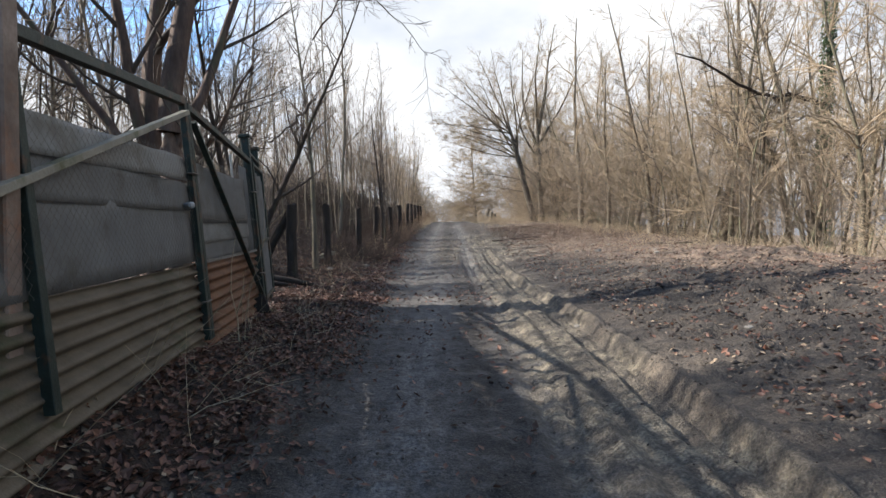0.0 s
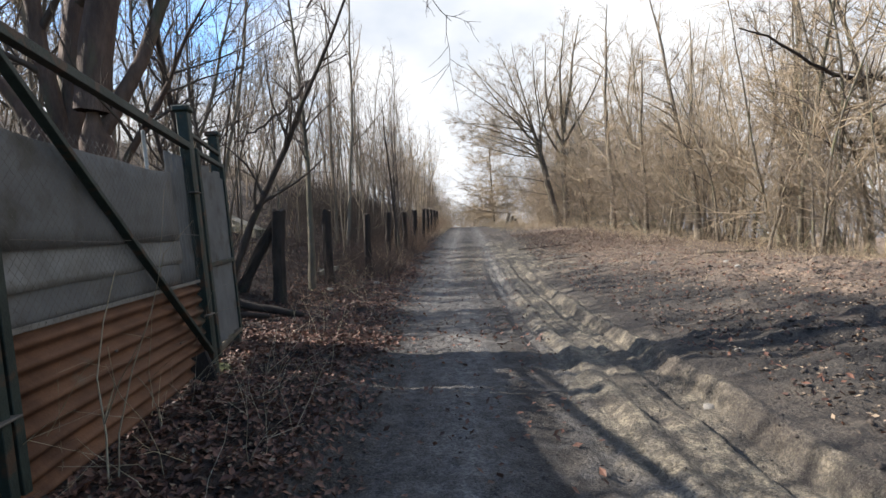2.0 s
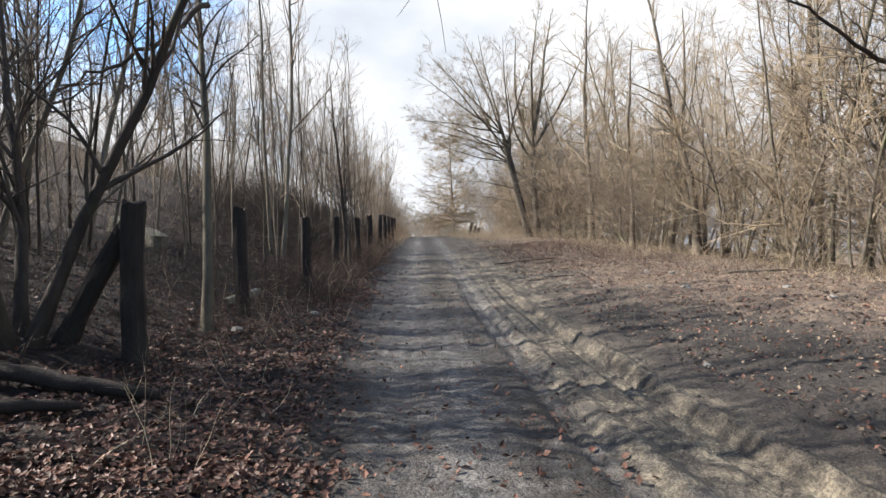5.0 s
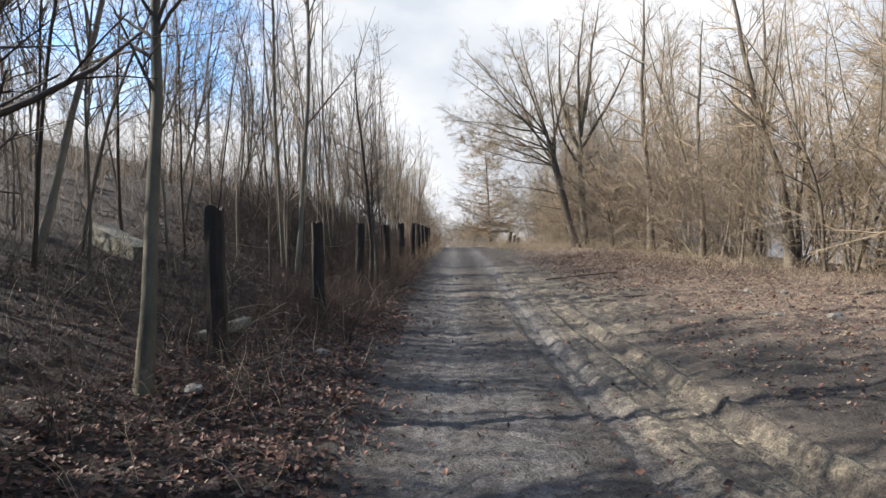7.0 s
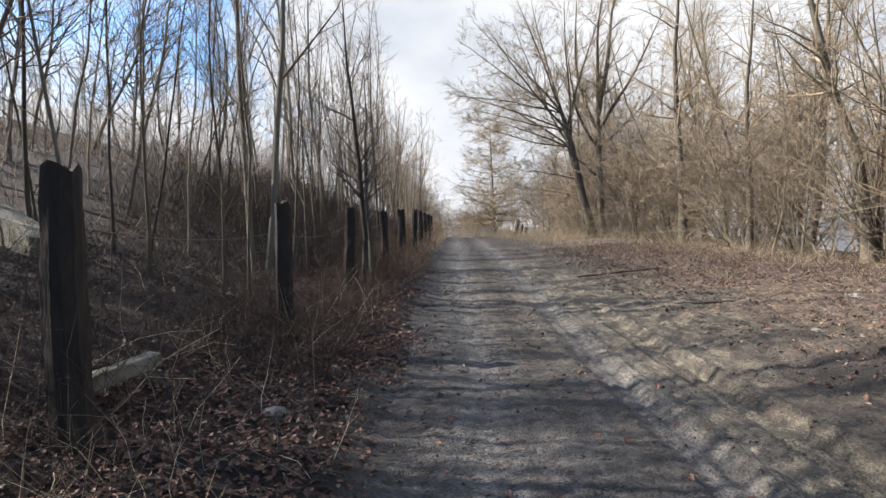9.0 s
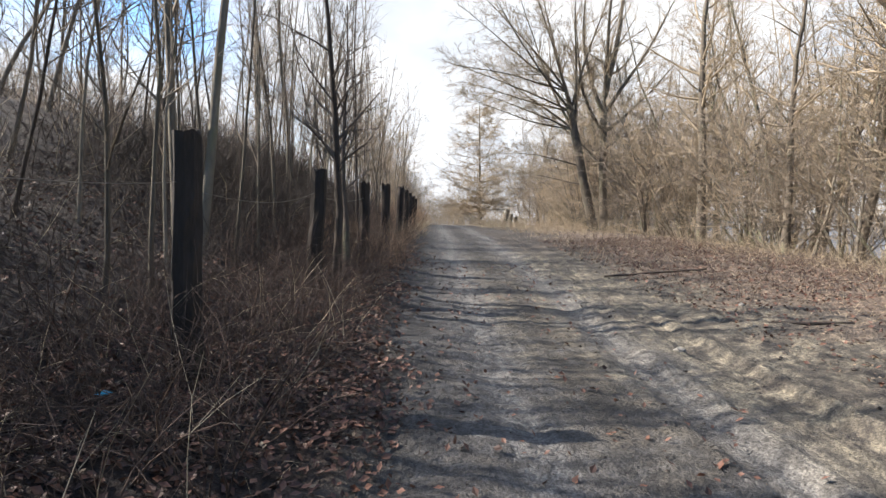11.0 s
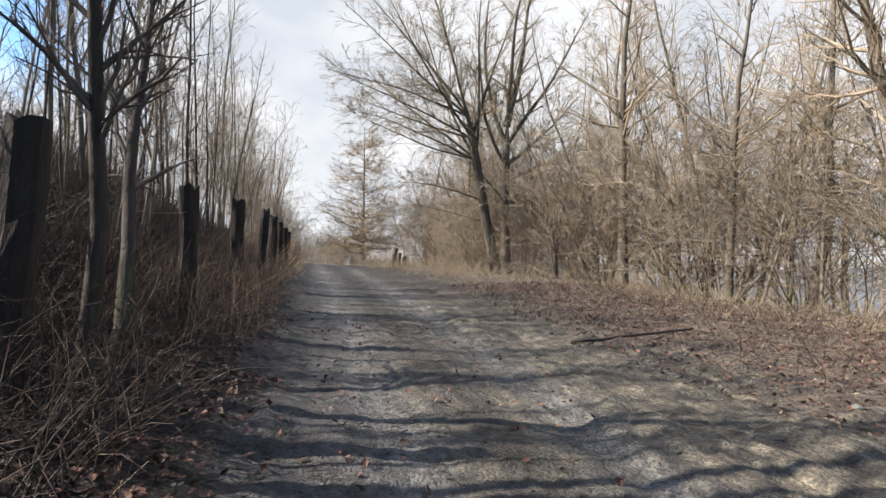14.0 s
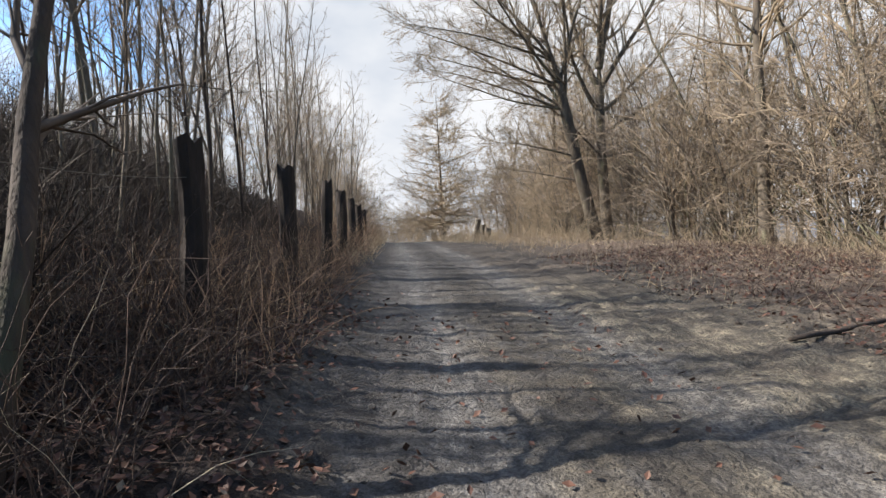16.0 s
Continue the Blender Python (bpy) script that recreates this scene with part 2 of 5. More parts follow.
    col = mx(mr(n_crumb, 0.43, 0.58, 0.0, 0.72), col, mx(0.75, col, (0.012, 0.010, 0.009)))
    col = mx(mr(n_grit, 0.5, 0.72, 0.0, 0.45), col, mx(0.6, col, (0.26, 0.235, 0.20)))
    pebbles = nt.nodes.new("ShaderNodeTexVoronoi")
    pebbles.inputs["Scale"].default_value = 26.0
    nt.links.new(co.outputs["Object"], pebbles.inputs["Vector"])
    peb = mul(mr(pebbles.outputs["Distance"], 0.10, 0.22, 1.0, 0.0), mr(n_mid, 0.5, 0.65, 0.0, 0.55))
    col = mx(peb, col, (0.2, 0.185, 0.165))
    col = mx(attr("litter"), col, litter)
    nt.links.new(col, b.inputs["Base Color"])
    nt.links.new(mr(n_mid, 0.3, 0.7, 0.7, 0.97), b.inputs["Roughness"])
    h = mul(mul(mul(n_fine, 0.5), mul(n_crumb, 0.35), "ADD"), mul(n_patch, 0.4), "ADD")
    bump = nt.nodes.new("ShaderNodeBump")
    bump.inputs["Strength"].default_value = 1.0
    bump.inputs["Distance"].default_value = 0.07
    nt.links.new(h, bump.inputs["Height"])
    nt.links.new(bump.outputs["Normal"], b.inputs["Normal"])
    return m


M_GROUND = ground_material()


# ---- mesh helpers ----
LATTICES = {}


def lattice(seed):
    if seed not in LATTICES:
        LATTICES[seed] = np.random.RandomState(seed).rand(256, 256)
    return LATTICES[seed]


def vnoise(x, y, scale, seed):
    """Smooth value noise, 0 to 1."""
    g = lattice(seed)
    u, v = np.asarray(x) * scale, np.asarray(y) * scale
    i, j = np.floor(u).astype(int), np.floor(v).astype(int)
    fu, fv = u - i, v - j
    fu, fv = fu * fu * (3 - 2 * fu), fv * fv * (3 - 2 * fv)
    a, c = g[i % 256, j % 256], g[(i + 1) % 256, j % 256]
    d, e = g[i % 256, (j + 1) % 256], g[(i + 1) % 256, (j + 1) % 256]
    return (a * (1 - fu) + c * fu) * (1 - fv) + (d * (1 - fu) + e * fu) * fv


def fbm(x, y, scale, seed, octaves=4):
    out, amp, tot = 0.0, 1.0, 0.0
    for o in range(octaves):
        out = out + amp * vnoise(x, y, scale * 2 ** o, seed + o)
        tot += amp
        amp *= 0.5
    return out / tot


def sstep(x, a, b):
    t = np.clip((np.asarray(x, float) - a) / (b - a), 0, 1)
    return t * t * (3 - 2 * t)


def quad_mesh(name, verts, faces, material, smooth=True):
    me = bpy.data.meshes.new(name)
    verts, faces = np.asarray(verts, np.float32), np.asarray(faces, np.int32)
    me.vertices.add(len(verts))
    me.vertices.foreach_set("co", verts.ravel())
    me.loops.add(faces.size)
    me.loops.foreach_set("vertex_index", faces.ravel())
    me.polygons.add(len(faces))
    me.polygons.foreach_set("loop_start", np.arange(len(faces), dtype=np.int32) * faces.shape[1])
    me.update(calc_edges=True)
    me.validate()
    me.polygons.foreach_set("use_smooth", np.full(len(faces), smooth))
    me.materials.append(material)
    return me


def tubes(P, R, sides):
    """Verts and quads of n tapering tubes. P: n x k x 3 centre lines, R: n x k radii."""
    n, k = R.shape
    T = np.gradient(P, axis=1)
    T /= np.linalg.norm(T, axis=2, keepdims=True) + 1e-9
    ref = np.where(np.abs(T[:, :1, 2:3]) > 0.9, [[[1.0, 0, 0]]], [[[0, 0, 1.0]]])
    U = np.cross(T, np.broadcast_to(ref, T.shape))
    U /= np.linalg.norm(U, axis=2, keepdims=True) + 1e-9
    V = np.cross(T, U)
    a = np.arange(sides) * 2 * np.pi / sides
    ring = U[:, :, None] * np.cos(a)[:, None] + V[:, :, None] * np.sin(a)[:, None]
    verts = (P[:, :, None] + ring * R[:, :, None, None]).reshape(-1, 3)
    i, j, s = np.meshgrid(np.arange(n), np.arange(k - 1), np.arange(sides), indexing="ij")
    s2 = (s + 1) % sides
    base = i * k * sides
    f = np.stack([base + j * sides + s, base + j * sides + s2, base + (j + 1) * sides + s2, base + (j + 1) * sides + s], -1)
    return verts, f.reshape(-1, 4)


def merge(parts):
    vs, fs, off = [], [], 0
    for v, f in parts:
        vs.append(v)
        fs.append(f + off)
        off += len(v)
    return np.concatenate(vs), np.concatenate(fs)


def grow(rng, start, way, length, radius, k, wobble, rise, taper=0.25):
    """Centre lines and radii of shoots that wander from start along way."""
    n = len(start)
    P, R = np.zeros((n, k, 3)), np.zeros((n, k))
    p, d = np.array(start, float), np.array(way, float)
    step = (np.asarray(length, float) / (k - 1))[:, None]
    for j in range(k):
        P[:, j] = p
        R[:, j] = radius * (1 - (1 - taper) * j / (k - 1))
        d = d + rng.normal(0, wobble, (n, 3)) + np.array([0, 0, rise])
        d /= np.linalg.norm(d, axis=1, keepdims=True) + 1e-9
        p = p + d * step
    return P, R


def along(rng, P, R, per, t0, t1):
    """Places, tangents and radii at random spots along shoots."""
    n, k = R.shape
    idx = np.repeat(np.arange(n), per)
    t = rng.uniform(t0, t1, len(idx))
    f = t * (k - 1)
    j = np.minimum(f.astype(int), k - 2)
    w = (f - j)[:, None]
    a, c = P[idx, j], P[idx, j + 1]
    tang = (c - a) / (np.linalg.norm(c - a, axis=1, keepdims=True) + 1e-9)
    return a * (1 - w) + c * w, tang, R[idx, j] * (1 - w[:, 0]) + R[idx, j + 1] * w[:, 0], t


def side_way(rng, tang, spread):
    r = rng.normal(0, 1, tang.shape)
    r -= (r * tang).sum(1, keepdims=True) * tang
    r /= np.linalg.norm(r, axis=1, keepdims=True) + 1e-9
    ang = rng.uniform(spread[0], spread[1], len(tang))[:, None]
    return tang * np.cos(ang) + r * np.sin(ang)


def part(name, data, parent, label="", at=None):
    """One mesh object under a thing or a part."""
    ob = new(name, data)
    ob.parent = parent
    if at is not None:
        ob.matrix_basis = at
    return tagged(ob, label)


def bm_mesh(name, bm, material, smooth=False):
    me = bpy.data.meshes.new(name)
    bm.to_mesh(me)
    bm.free()
    me.materials.append(material)
    if smooth:
        me.polygons.foreach_set("use_smooth", np.full(len(me.polygons), True))
    return me


def bar(a, c, w, d, twist_ref=(0, 0, 1), bevel=0.004):
    """A bmesh bar of section w x d from a to c."""
    a, c = Vector(a), Vector(c)
    axis = c - a
    z = axis.normalized()
    ref = Vector(twist_ref)
    if abs(z.dot(ref)) > 0.95:
        ref = Vector((0, 1, 0))
    x = ref.cross(z).normalized()
    y = z.cross(x)
    bm = bmesh.new()
    m = Matrix((x, y, z)).transposed().to_4x4()
    m.translation = (a + c) / 2
    bmesh.ops.create_cube(bm, size=1, matrix=m @ Matrix.Diagonal((w, d, axis.length, 1)))
    if bevel:
        bmesh.ops.bevel(bm, geom=list(bm.edges), offset=bevel, segments=1, affect="EDGES")
    return bm


# ---- the lie of the land ----
ALONG = [(-40, -0.2), (0, -0.22), (8, -0.25), (12, -0.28), (18, -0.35), (20, -0.33), (24, -0.2), (28, -0.03), (31.5, 0.16), (34, 0.28),
         (38, 0.48), (45, 0.8), (60, 1.15), (80, 1.3), (110, 1.2), (200, 0.0), (600, -6)]
LEFT = [(1.6, 0), (2.2, 0.04), (3.0, 0.1), (4.0, 0.25), (4.6, 0.42), (5.5, 0.75), (7, 1.2), (9, 1.65), (12, 2.4), (20, 4.8), (40, 11), (80, 22), (200, 38), (600, 50)]
RIGHT = [(2.1, 0), (2.6, 0.1), (4.4, 0.28), (6.5, 0.52), (9, 0.6), (12, 0.38), (16, 0.0), (20, -0.6), (30, -2.6), (50, -6), (100, -9), (600, -14)]


def lay(table, v):
    return np.interp(v, [a for a, _ in table], [h for _, h in table])


def land(x, y):
    """Height of the land without fine relief."""
    x, y = np.asarray(x, float), np.asarray(y, float)
    z = lay(ALONG, y)
    near = 0.55 + 0.45 * sstep(y, 10, 20) + 0.7 * sstep(y, 24, 32) * (1 - sstep(-x, 9, 20))
    z = z + lay(LEFT, -x) * np.where(x < 0, near, 0)
    z = z + 0.5 * np.exp(-((y - 2.5) / 4.0) ** 2) * sstep(-x, 1.5, 2.5) * (1 - sstep(-x, 5, 9))
    r = lay(RIGHT, x)
    z = z + np.where(x > 0, np.where(r > 0, r * (1 - 0.45 * sstep(y, 19, 27)), r), 0)
    return z


def rut_x(y):
    """Where the curved wheel ruts beside the track run."""
    return np.interp(y, [-5, 3, 7, 11, 16, 20, 30], [0.98, 0.98, 1.02, 0.95, 0.85, 0.8, 0.75])


def relief(x, y):
    x, y = np.asarray(x, float), np.asarray(y, float)
    fade = np.exp(-np.maximum(y - 30, 0) / 30)
    on_road = sstep(x, -2.0, -1.4) * (1 - sstep(x, 0.7, 1.3))
    on_road = np.maximum(on_road, sstep(x, 0.5, 1.0) * (1 - sstep(x, 2.3, 2.8)) * (1 - sstep(y, 24, 30)))
    z = (fbm(x, y, 0.7, 11) - 0.5) * 0.16 * (1 - 0.75 * on_road)
    z = z + (fbm(x, y, 4.0, 21) - 0.5) * (0.17 - 0.13 * on_road)
    rim = np.interp(y, [-5, 8, 15, 20, 24, 60], [-1.3, -1.45, -1.75, -2.15, -2.2, -2.05]) + (fbm(x, y, 0.9, 5) - 0.5) * -0.5
    z = z - 0.06 * sstep(x, rim - 0.12, rim + 0.1) * (1 - sstep(x, 0.4, 1.6))
    z = z + (fbm(x * 2.5, y * 0.5, 2.4, 41) - 0.5) * 0.045 * on_road + (fbm(x, y, 11.0, 45, 2) - 0.5) * 0.03 * (sstep(x, -2, -1) + 0.4)
    turned = sstep(y, -5, 2) * (1 - sstep(y, 20, 30))
    for off, depth, wide in ((-0.12, 0.05, 0.07), (0.08, 0.06, 0.07), (0.28, -0.03, 0.06), (0.45, 0.05, 0.07), (0.62, 0.04, 0.05), (0.88, 0.13, 0.09), (1.06, 0.10, 0.07), (1.24, -0.10, 0.08), (-0.32, -0.025, 0.08)):
        c = rut_x(y) + off + (fbm(y, 0 * y, 0.22, 71) - 0.5) * 0.22
        z = z - depth * np.exp(-((x - c) / wide) ** 2) * turned * (0.65 + 0.7 * fbm(x, y * 0.5, 1.2, 77))
    for c, depth in ((-0.95, 0.035), (0.75, 0.04)):
        z = z - depth * np.exp(-((x - c - (fbm(y, 0 * y, 0.25, 75) - 0.5) * 0.3) / 0.3) ** 2)
    heap = np.exp(-((x - 5.6) / 2.6) ** 2 - ((y - 8.5) / 3.2) ** 2) + np.exp(-((x - 9) / 3) ** 2 - ((y - 16) / 2.5) ** 2)
    z = z + heap * (fbm(x, y, 1.6, 91) - 0.42) * 0.75
    return z * fade


def height(x, y):
    return land(x, y) + relief(x, y)


def hz(x, y):
    return float(height(np.array([x]), np.array([y]))[0])


# ---- ground ----
def spaced(stops):
    """Coordinates from (value, step) stops, each step used up to the next value."""
    out = []
    for (a, s), (b, _) in zip(stops, stops[1:]):
        out.extend(np.arange(a, b, s))
    return np.array(out + [stops[-1][0]])


def build_ground():
    xs = spaced([(-600, 60), (-120, 12), (-48, 3), (-18, 0.8), (-7, 0.2), (-4.5, 0.1), (-1.6, 0.065), (2.6, 0.1), (5.5, 0.16), (9, 0.35), (16, 1.5), (40, 6), (120, 60), (600, 1)])
    ys = spaced([(-120, 20), (-20, 2), (-4, 0.4), (1.5, 0.085), (16, 0.11), (34, 0.25), (50, 1.0), (90, 4), (140, 20), (300, 60), (900, 1)])
    X, Y = np.meshgrid(xs, ys, indexing="ij")
    Z = height(X, Y)
    nx, ny = X.shape
    i, j = np.meshgrid(np.arange(nx - 1), np.arange(ny - 1), indexing="ij")
    f = np.stack([i * ny + j, (i + 1) * ny + j, (i + 1) * ny + j + 1, i * ny + j + 1], -1).reshape(-1, 4)
    me = quad_mesh("ground", np.stack([X, Y, Z], -1).reshape(-1, 3), f, M_GROUND)
    edge = (fbm(X, Y, 0.9, 5) - 0.5) * 1.3
    left_edge = np.interp(Y, [-5, 8, 15, 20, 24, 60], [-1.3, -1.45, -1.75, -2.15, -2.2, -2.05])
    track = sstep(X + edge * 0.5, left_edge - 0.15, left_edge + 0.2) * (1 - sstep(X + edge, 0.9, 1.5))
    wide = sstep(Y, 20, 26) * (1 - sstep(Y, 33, 40)) * sstep(X, -1.5, 0.5) * (1 - sstep(X + edge * 2, 3.0, 5.0))
    rut = sstep(X + edge * 0.5, 0.7, 1.1) * (1 - sstep(X + edge * 0.7, 2.0, 2.5)) * (1 - sstep(Y, 18, 28)) + 1.3 * wide
    gap = np.exp(-((X - 0.5 + edge * 0.12) / 0.34) ** 2) * (1 - 0.7 * sstep(Y, 13, 24)) + np.exp(-((X - left_edge - 0.22 + edge * 0.12) / 0.24) ** 2) * (1 - 0.55 * sstep(Y, 8, 22))
    spots = fbm(X, Y, 0.35, 31)
    mud_shade = np.clip(gap + (sstep(X + edge, 2.2, 3.0) * (1 - sstep(X, 9, 12)) * sstep(spots, 0.44, 0.56)) * (1 - 0.7 * sstep(Y, 18, 24)), 0, 1)
    mud_shade = np.maximum(mud_shade, np.exp(-((X - 5.6) / 2.6) ** 2 - ((Y - 8.5) / 2.6) ** 2))
    mud_shade = np.maximum(mud_shade, 0.8 * np.exp(-((X + 0.1 + edge * 0.2) / 0.38) ** 2) * sstep(Y, 17, 25))
    mud_shade = np.maximum(mud_shade, 0.75 * np.exp(-((X - 3.6 - edge * 2) / 1.3) ** 2) * sstep(Y, 30, 36) * (1 - sstep(Y, 48, 60)))
    # near right: dark soil, together with the old tree's shade painted in
    mud_shade = np.maximum(mud_shade, 0.4 * sstep(X + edge, 2.3, 2.9) * (1 - sstep(X + edge, 5.0, 7.5)) * (1 - sstep(Y, 9.0, 11.5)))
    sway = (fbm(Y, 0 * Y, 0.25, 75) - 0.5) * 0.3
    wheel = (np.exp(-((X + 1.0 - sway + edge * 0.15) / 0.27) ** 2) + np.exp(-((X - 0.75 - sway + edge * 0.15) / 0.3) ** 2)) * (0.1 + 0.9 * sstep(Y, 11, 20))
    wheel = np.maximum(wheel, 0.85 * np.exp(-((X + 0.25 + edge * 0.3) / 0.3) ** 2) * (1 - sstep(Y, 14, 24)))
    # leaf litter on verge and bank, carrying the bank's painted shade; weaker uphill
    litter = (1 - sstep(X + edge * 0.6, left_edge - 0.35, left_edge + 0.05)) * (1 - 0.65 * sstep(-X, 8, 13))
    straw = sstep(X + edge * 3, 4.2 - 1.6 * sstep(Y, 14, 26), 7.6 - 2.0 * sstep(Y, 14, 26)) * np.where(Y > 8, 1.0, 0.7) * (1 - np.clip(mud_shade, 0, 1) * 0.6)
    for name, v in (("track", track), ("rut", rut), ("mud_shade", mud_shade), ("wheel", wheel), ("litter", litter), ("straw", straw)):
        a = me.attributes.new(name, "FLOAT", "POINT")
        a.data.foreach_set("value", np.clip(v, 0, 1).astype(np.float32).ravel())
    return tagged(new("ground", me), "rutted muddy forest track with leaf-strewn verges and a bank", "ground", kind="structure")


build_ground()


# ---- trees ----
def tree_meshes(seed, tall, r0, stems=1, lean=0.04, first=0.3, per=24, reach=0.28, spread=(0.5, 1.0), rise=0.06, twigs=6, fine=0,
                twig_r=0.006, wobble=0.05, splay=0.25, bark=None, twig_mat=None, trunk_k=10, sides=7, twig_len=0.45, bend=0.14):
    """Trunk and crown meshes of a bare tree standing at the origin."""
    rng = np.random.RandomState(seed)
    start = np.zeros((stems, 3))
    if stems > 1:
        a = np.arange(stems) * 2 * np.pi / stems + rng.uniform(0, 1)
        start[:, 0], start[:, 1] = np.cos(a) * r0 * 0.9, np.sin(a) * r0 * 0.9
        way = np.stack([np.cos(a) * splay, np.sin(a) * splay, np.ones(stems)], 1) + rng.normal(0, 0.08, (stems, 3))
    else:
        way = np.array([[lean * rng.uniform(-1, 1), lean * rng.uniform(-1, 1), 1.0]])
    start[:, 2] = -0.35
    length = tall * rng.uniform(0.8, 1.05, stems)
    rad = r0 * rng.uniform(0.7, 1.1, stems)
    P, R = grow(rng, start, way, length, rad, trunk_k, wobble, 0.03, 0.12)
    R[:, 0] *= 1.35
    trunk = quad_mesh("trunk", *tubes(P, R, sides), bark)
    bp, bt, br, t = along(rng, P, R, per, first, 0.97)
    bl = tall * reach * (1.12 - 0.75 * t) * rng.uniform(0.5, 1.25, len(t))
    bP, bR = grow(rng, bp, side_way(rng, bt, spread), bl, np.minimum(br * 0.55, 0.02 + 0.012 * bl), 5, bend, rise, 0.25)
    sets = [tubes(bP, np.maximum(bR, twig_r), 4 if r0 > 0.06 else 3)]
    tp, tt, tr, _ = along(rng, bP, bR, twigs, 0.15, 1.0)
    tl = rng.uniform(0.5, 1.3, len(tp)) * np.repeat(bl, twigs) * twig_len
    tP, tR = grow(rng, tp, side_way(rng, tt, (0.3, 0.9)), tl, np.maximum(tr * 0.5, twig_r), 3, 0.16, rise, 0.5)
    sets.append(tubes(tP, tR, 3))
    if fine:
        fp, ft, fr, _ = along(rng, tP, tR, fine, 0.2, 1.0)
        fl = rng.uniform(0.4, 1.2, len(fp)) * np.repeat(tl, fine) * 0.5
        fP, fR = grow(rng, fp, side_way(rng, ft, (0.3, 0.9)), fl, np.full(len(fp), twig_r * 0.7), 2, 0.1, rise, 0.6)
        sets.append(tubes(fP, fR, 3))
    return trunk, quad_mesh("crown", *merge(sets), twig_mat)


def make_tree(name, label, meshes, m, group="", category="tree"):
    ob = tagged(new(name), label, category, group)
    ob.empty_display_size = 0.2
    part("trunk", meshes[0], ob)
    part("crown", meshes[1], ob)
    ob.matrix_basis = m
    return ob


def stand(x, y, turn=0.0, s=1.0, tip=(0, 0)):
    return pose(x, y, hz(x, y), tip[0], tip[1], turn) @ Matrix.Scale(s, 4)


SLIM = [tree_meshes(100 + i, 9.5 + (i % 3), 0.036 + 0.009 * (i % 3), first=0.22, per=21, reach=0.18, spread=(0.35, 0.95), rise=0.08, twigs=4,
                    fine=1, twig_r=0.0055, wobble=0.05, bark=(M_BARK, M_BARK_MID, M_BARK_GREY, M_BARK_MID)[i % 4], twig_mat=M_TWIG_MID, sides=6) for i in range(8)]
TALL = [tree_meshes(200 + i, 15 + i, 0.12 + 0.02 * i, first=0.25, per=34, reach=0.3, spread=(0.45, 1.15), rise=0.05, twigs=8, fine=3, twig_r=0.011,
                    wobble=0.06, bend=0.17, bark=M_BARK_MID if i % 2 else M_BARK_GREY, twig_mat=M_TWIG_WARM, sides=7, twig_len=0.5) for i in range(4)]
MULTI = [tree_meshes(300 + i, 12 + i, 0.075, stems=4 + i % 2, first=0.16, per=17, reach=0.26, spread=(0.45, 1.2), rise=0.04, twigs=7, fine=2, twig_r=0.010,
                     wobble=0.08, bend=0.18, splay=0.17, bark=M_BARK_MID if i % 2 else M_BARK_GREY, twig_mat=M_TWIG_WARM, twig_len=0.5) for i in range(5)]
BUSH = [tree_meshes(400 + i, 4.6 + 0.9 * i, 0.022, stems=15, first=0.1, per=7, reach=0.4, spread=(0.4, 1.1), rise=0.0, twigs=5, fine=2, twig_r=0.008,
                    wobble=0.12, bend=0.2, splay=0.75, bark=M_BARK_GREY, twig_mat=M_TWIG_MID if i % 2 else M_TWIG_WARM, sides=4, trunk_k=6, twig_len=0.5) for i in range(4)]
EDGE = [tree_meshes(500 + i, 13.5 + (i % 3), 0.10 + 0.025 * (i % 4), first=0.26, per=26, reach=0.24, spread=(0.4, 1.15), rise=0.03, twigs=6, fine=2, twig_r=0.0075,
                    wobble=0.075, bend=0.2, bark=(M_BARK_MID, M_BARK_GREY, M_BARK_YEL)[i % 3], twig_mat=M_TWIG_WARM if i % 2 else M_TWIG, sides=8, twig_len=0.5, trunk_k=12) for i in range(6)]

_protos = {}


def plant(kind, i, label, group, m):
    """A tree of a kind; the first one is built, the others are copies."""
    key = (kind, i, label)
    sets = {"slim": SLIM, "tall": TALL, "multi": MULTI, "bush": BUSH, "edge": EDGE}[kind]
    names = {"slim": "young_tree", "tall": "forest_tree", "multi": "multi_stemmed_tree", "bush": "shrub", "edge": "woodland_tree"}
    if key not in _protos:
        _protos[key] = make_tree(names[kind], label, sets[i], m, group, "shrub" if kind == "bush" else "tree")
        return _protos[key]
    return copy_thing(_protos[key], m)


rng = np.random.RandomState(7)


def keep_off(x, y):
    """Clear of the gate, the fence and the track."""
    return x < -4.3 and not (-9.5 < x and y < 13) and x < -4.3 - 0.6 * (y < 20)


# slender stand on the bank
count = 0
while count < 118:
    y = rng.uniform(8, 72)
    x = -4.2 - abs(rng.normal(0, 1)) * (5.5 if y > 22 else 8) - (1.5 if y < 22 else 0)
    if x < -30 or not keep_off(x, y):
        continue
    plant("slim", rng.randint(8), "slender bare young tree with dark bark on the bank", "young trees on the bank",
          stand(x, y, rng.uniform(0, 360), rng.uniform(0.75, 1.35), (rng.normal(0, 4.5), rng.normal(0, 4.5))))
    count += 1
# thicker growth on the bank further on
for i in range(20):
    x, y = -5.2 - rng.uniform(0, 4.5), rng.uniform(29, 48)
    plant("slim", rng.randint(8), "slender bare young tree with dark bark on the bank", "young trees on the bank",
          stand(x, y, rng.uniform(0, 360), rng.uniform(0.6, 1.0), (rng.normal(0, 6), rng.normal(0, 6))))
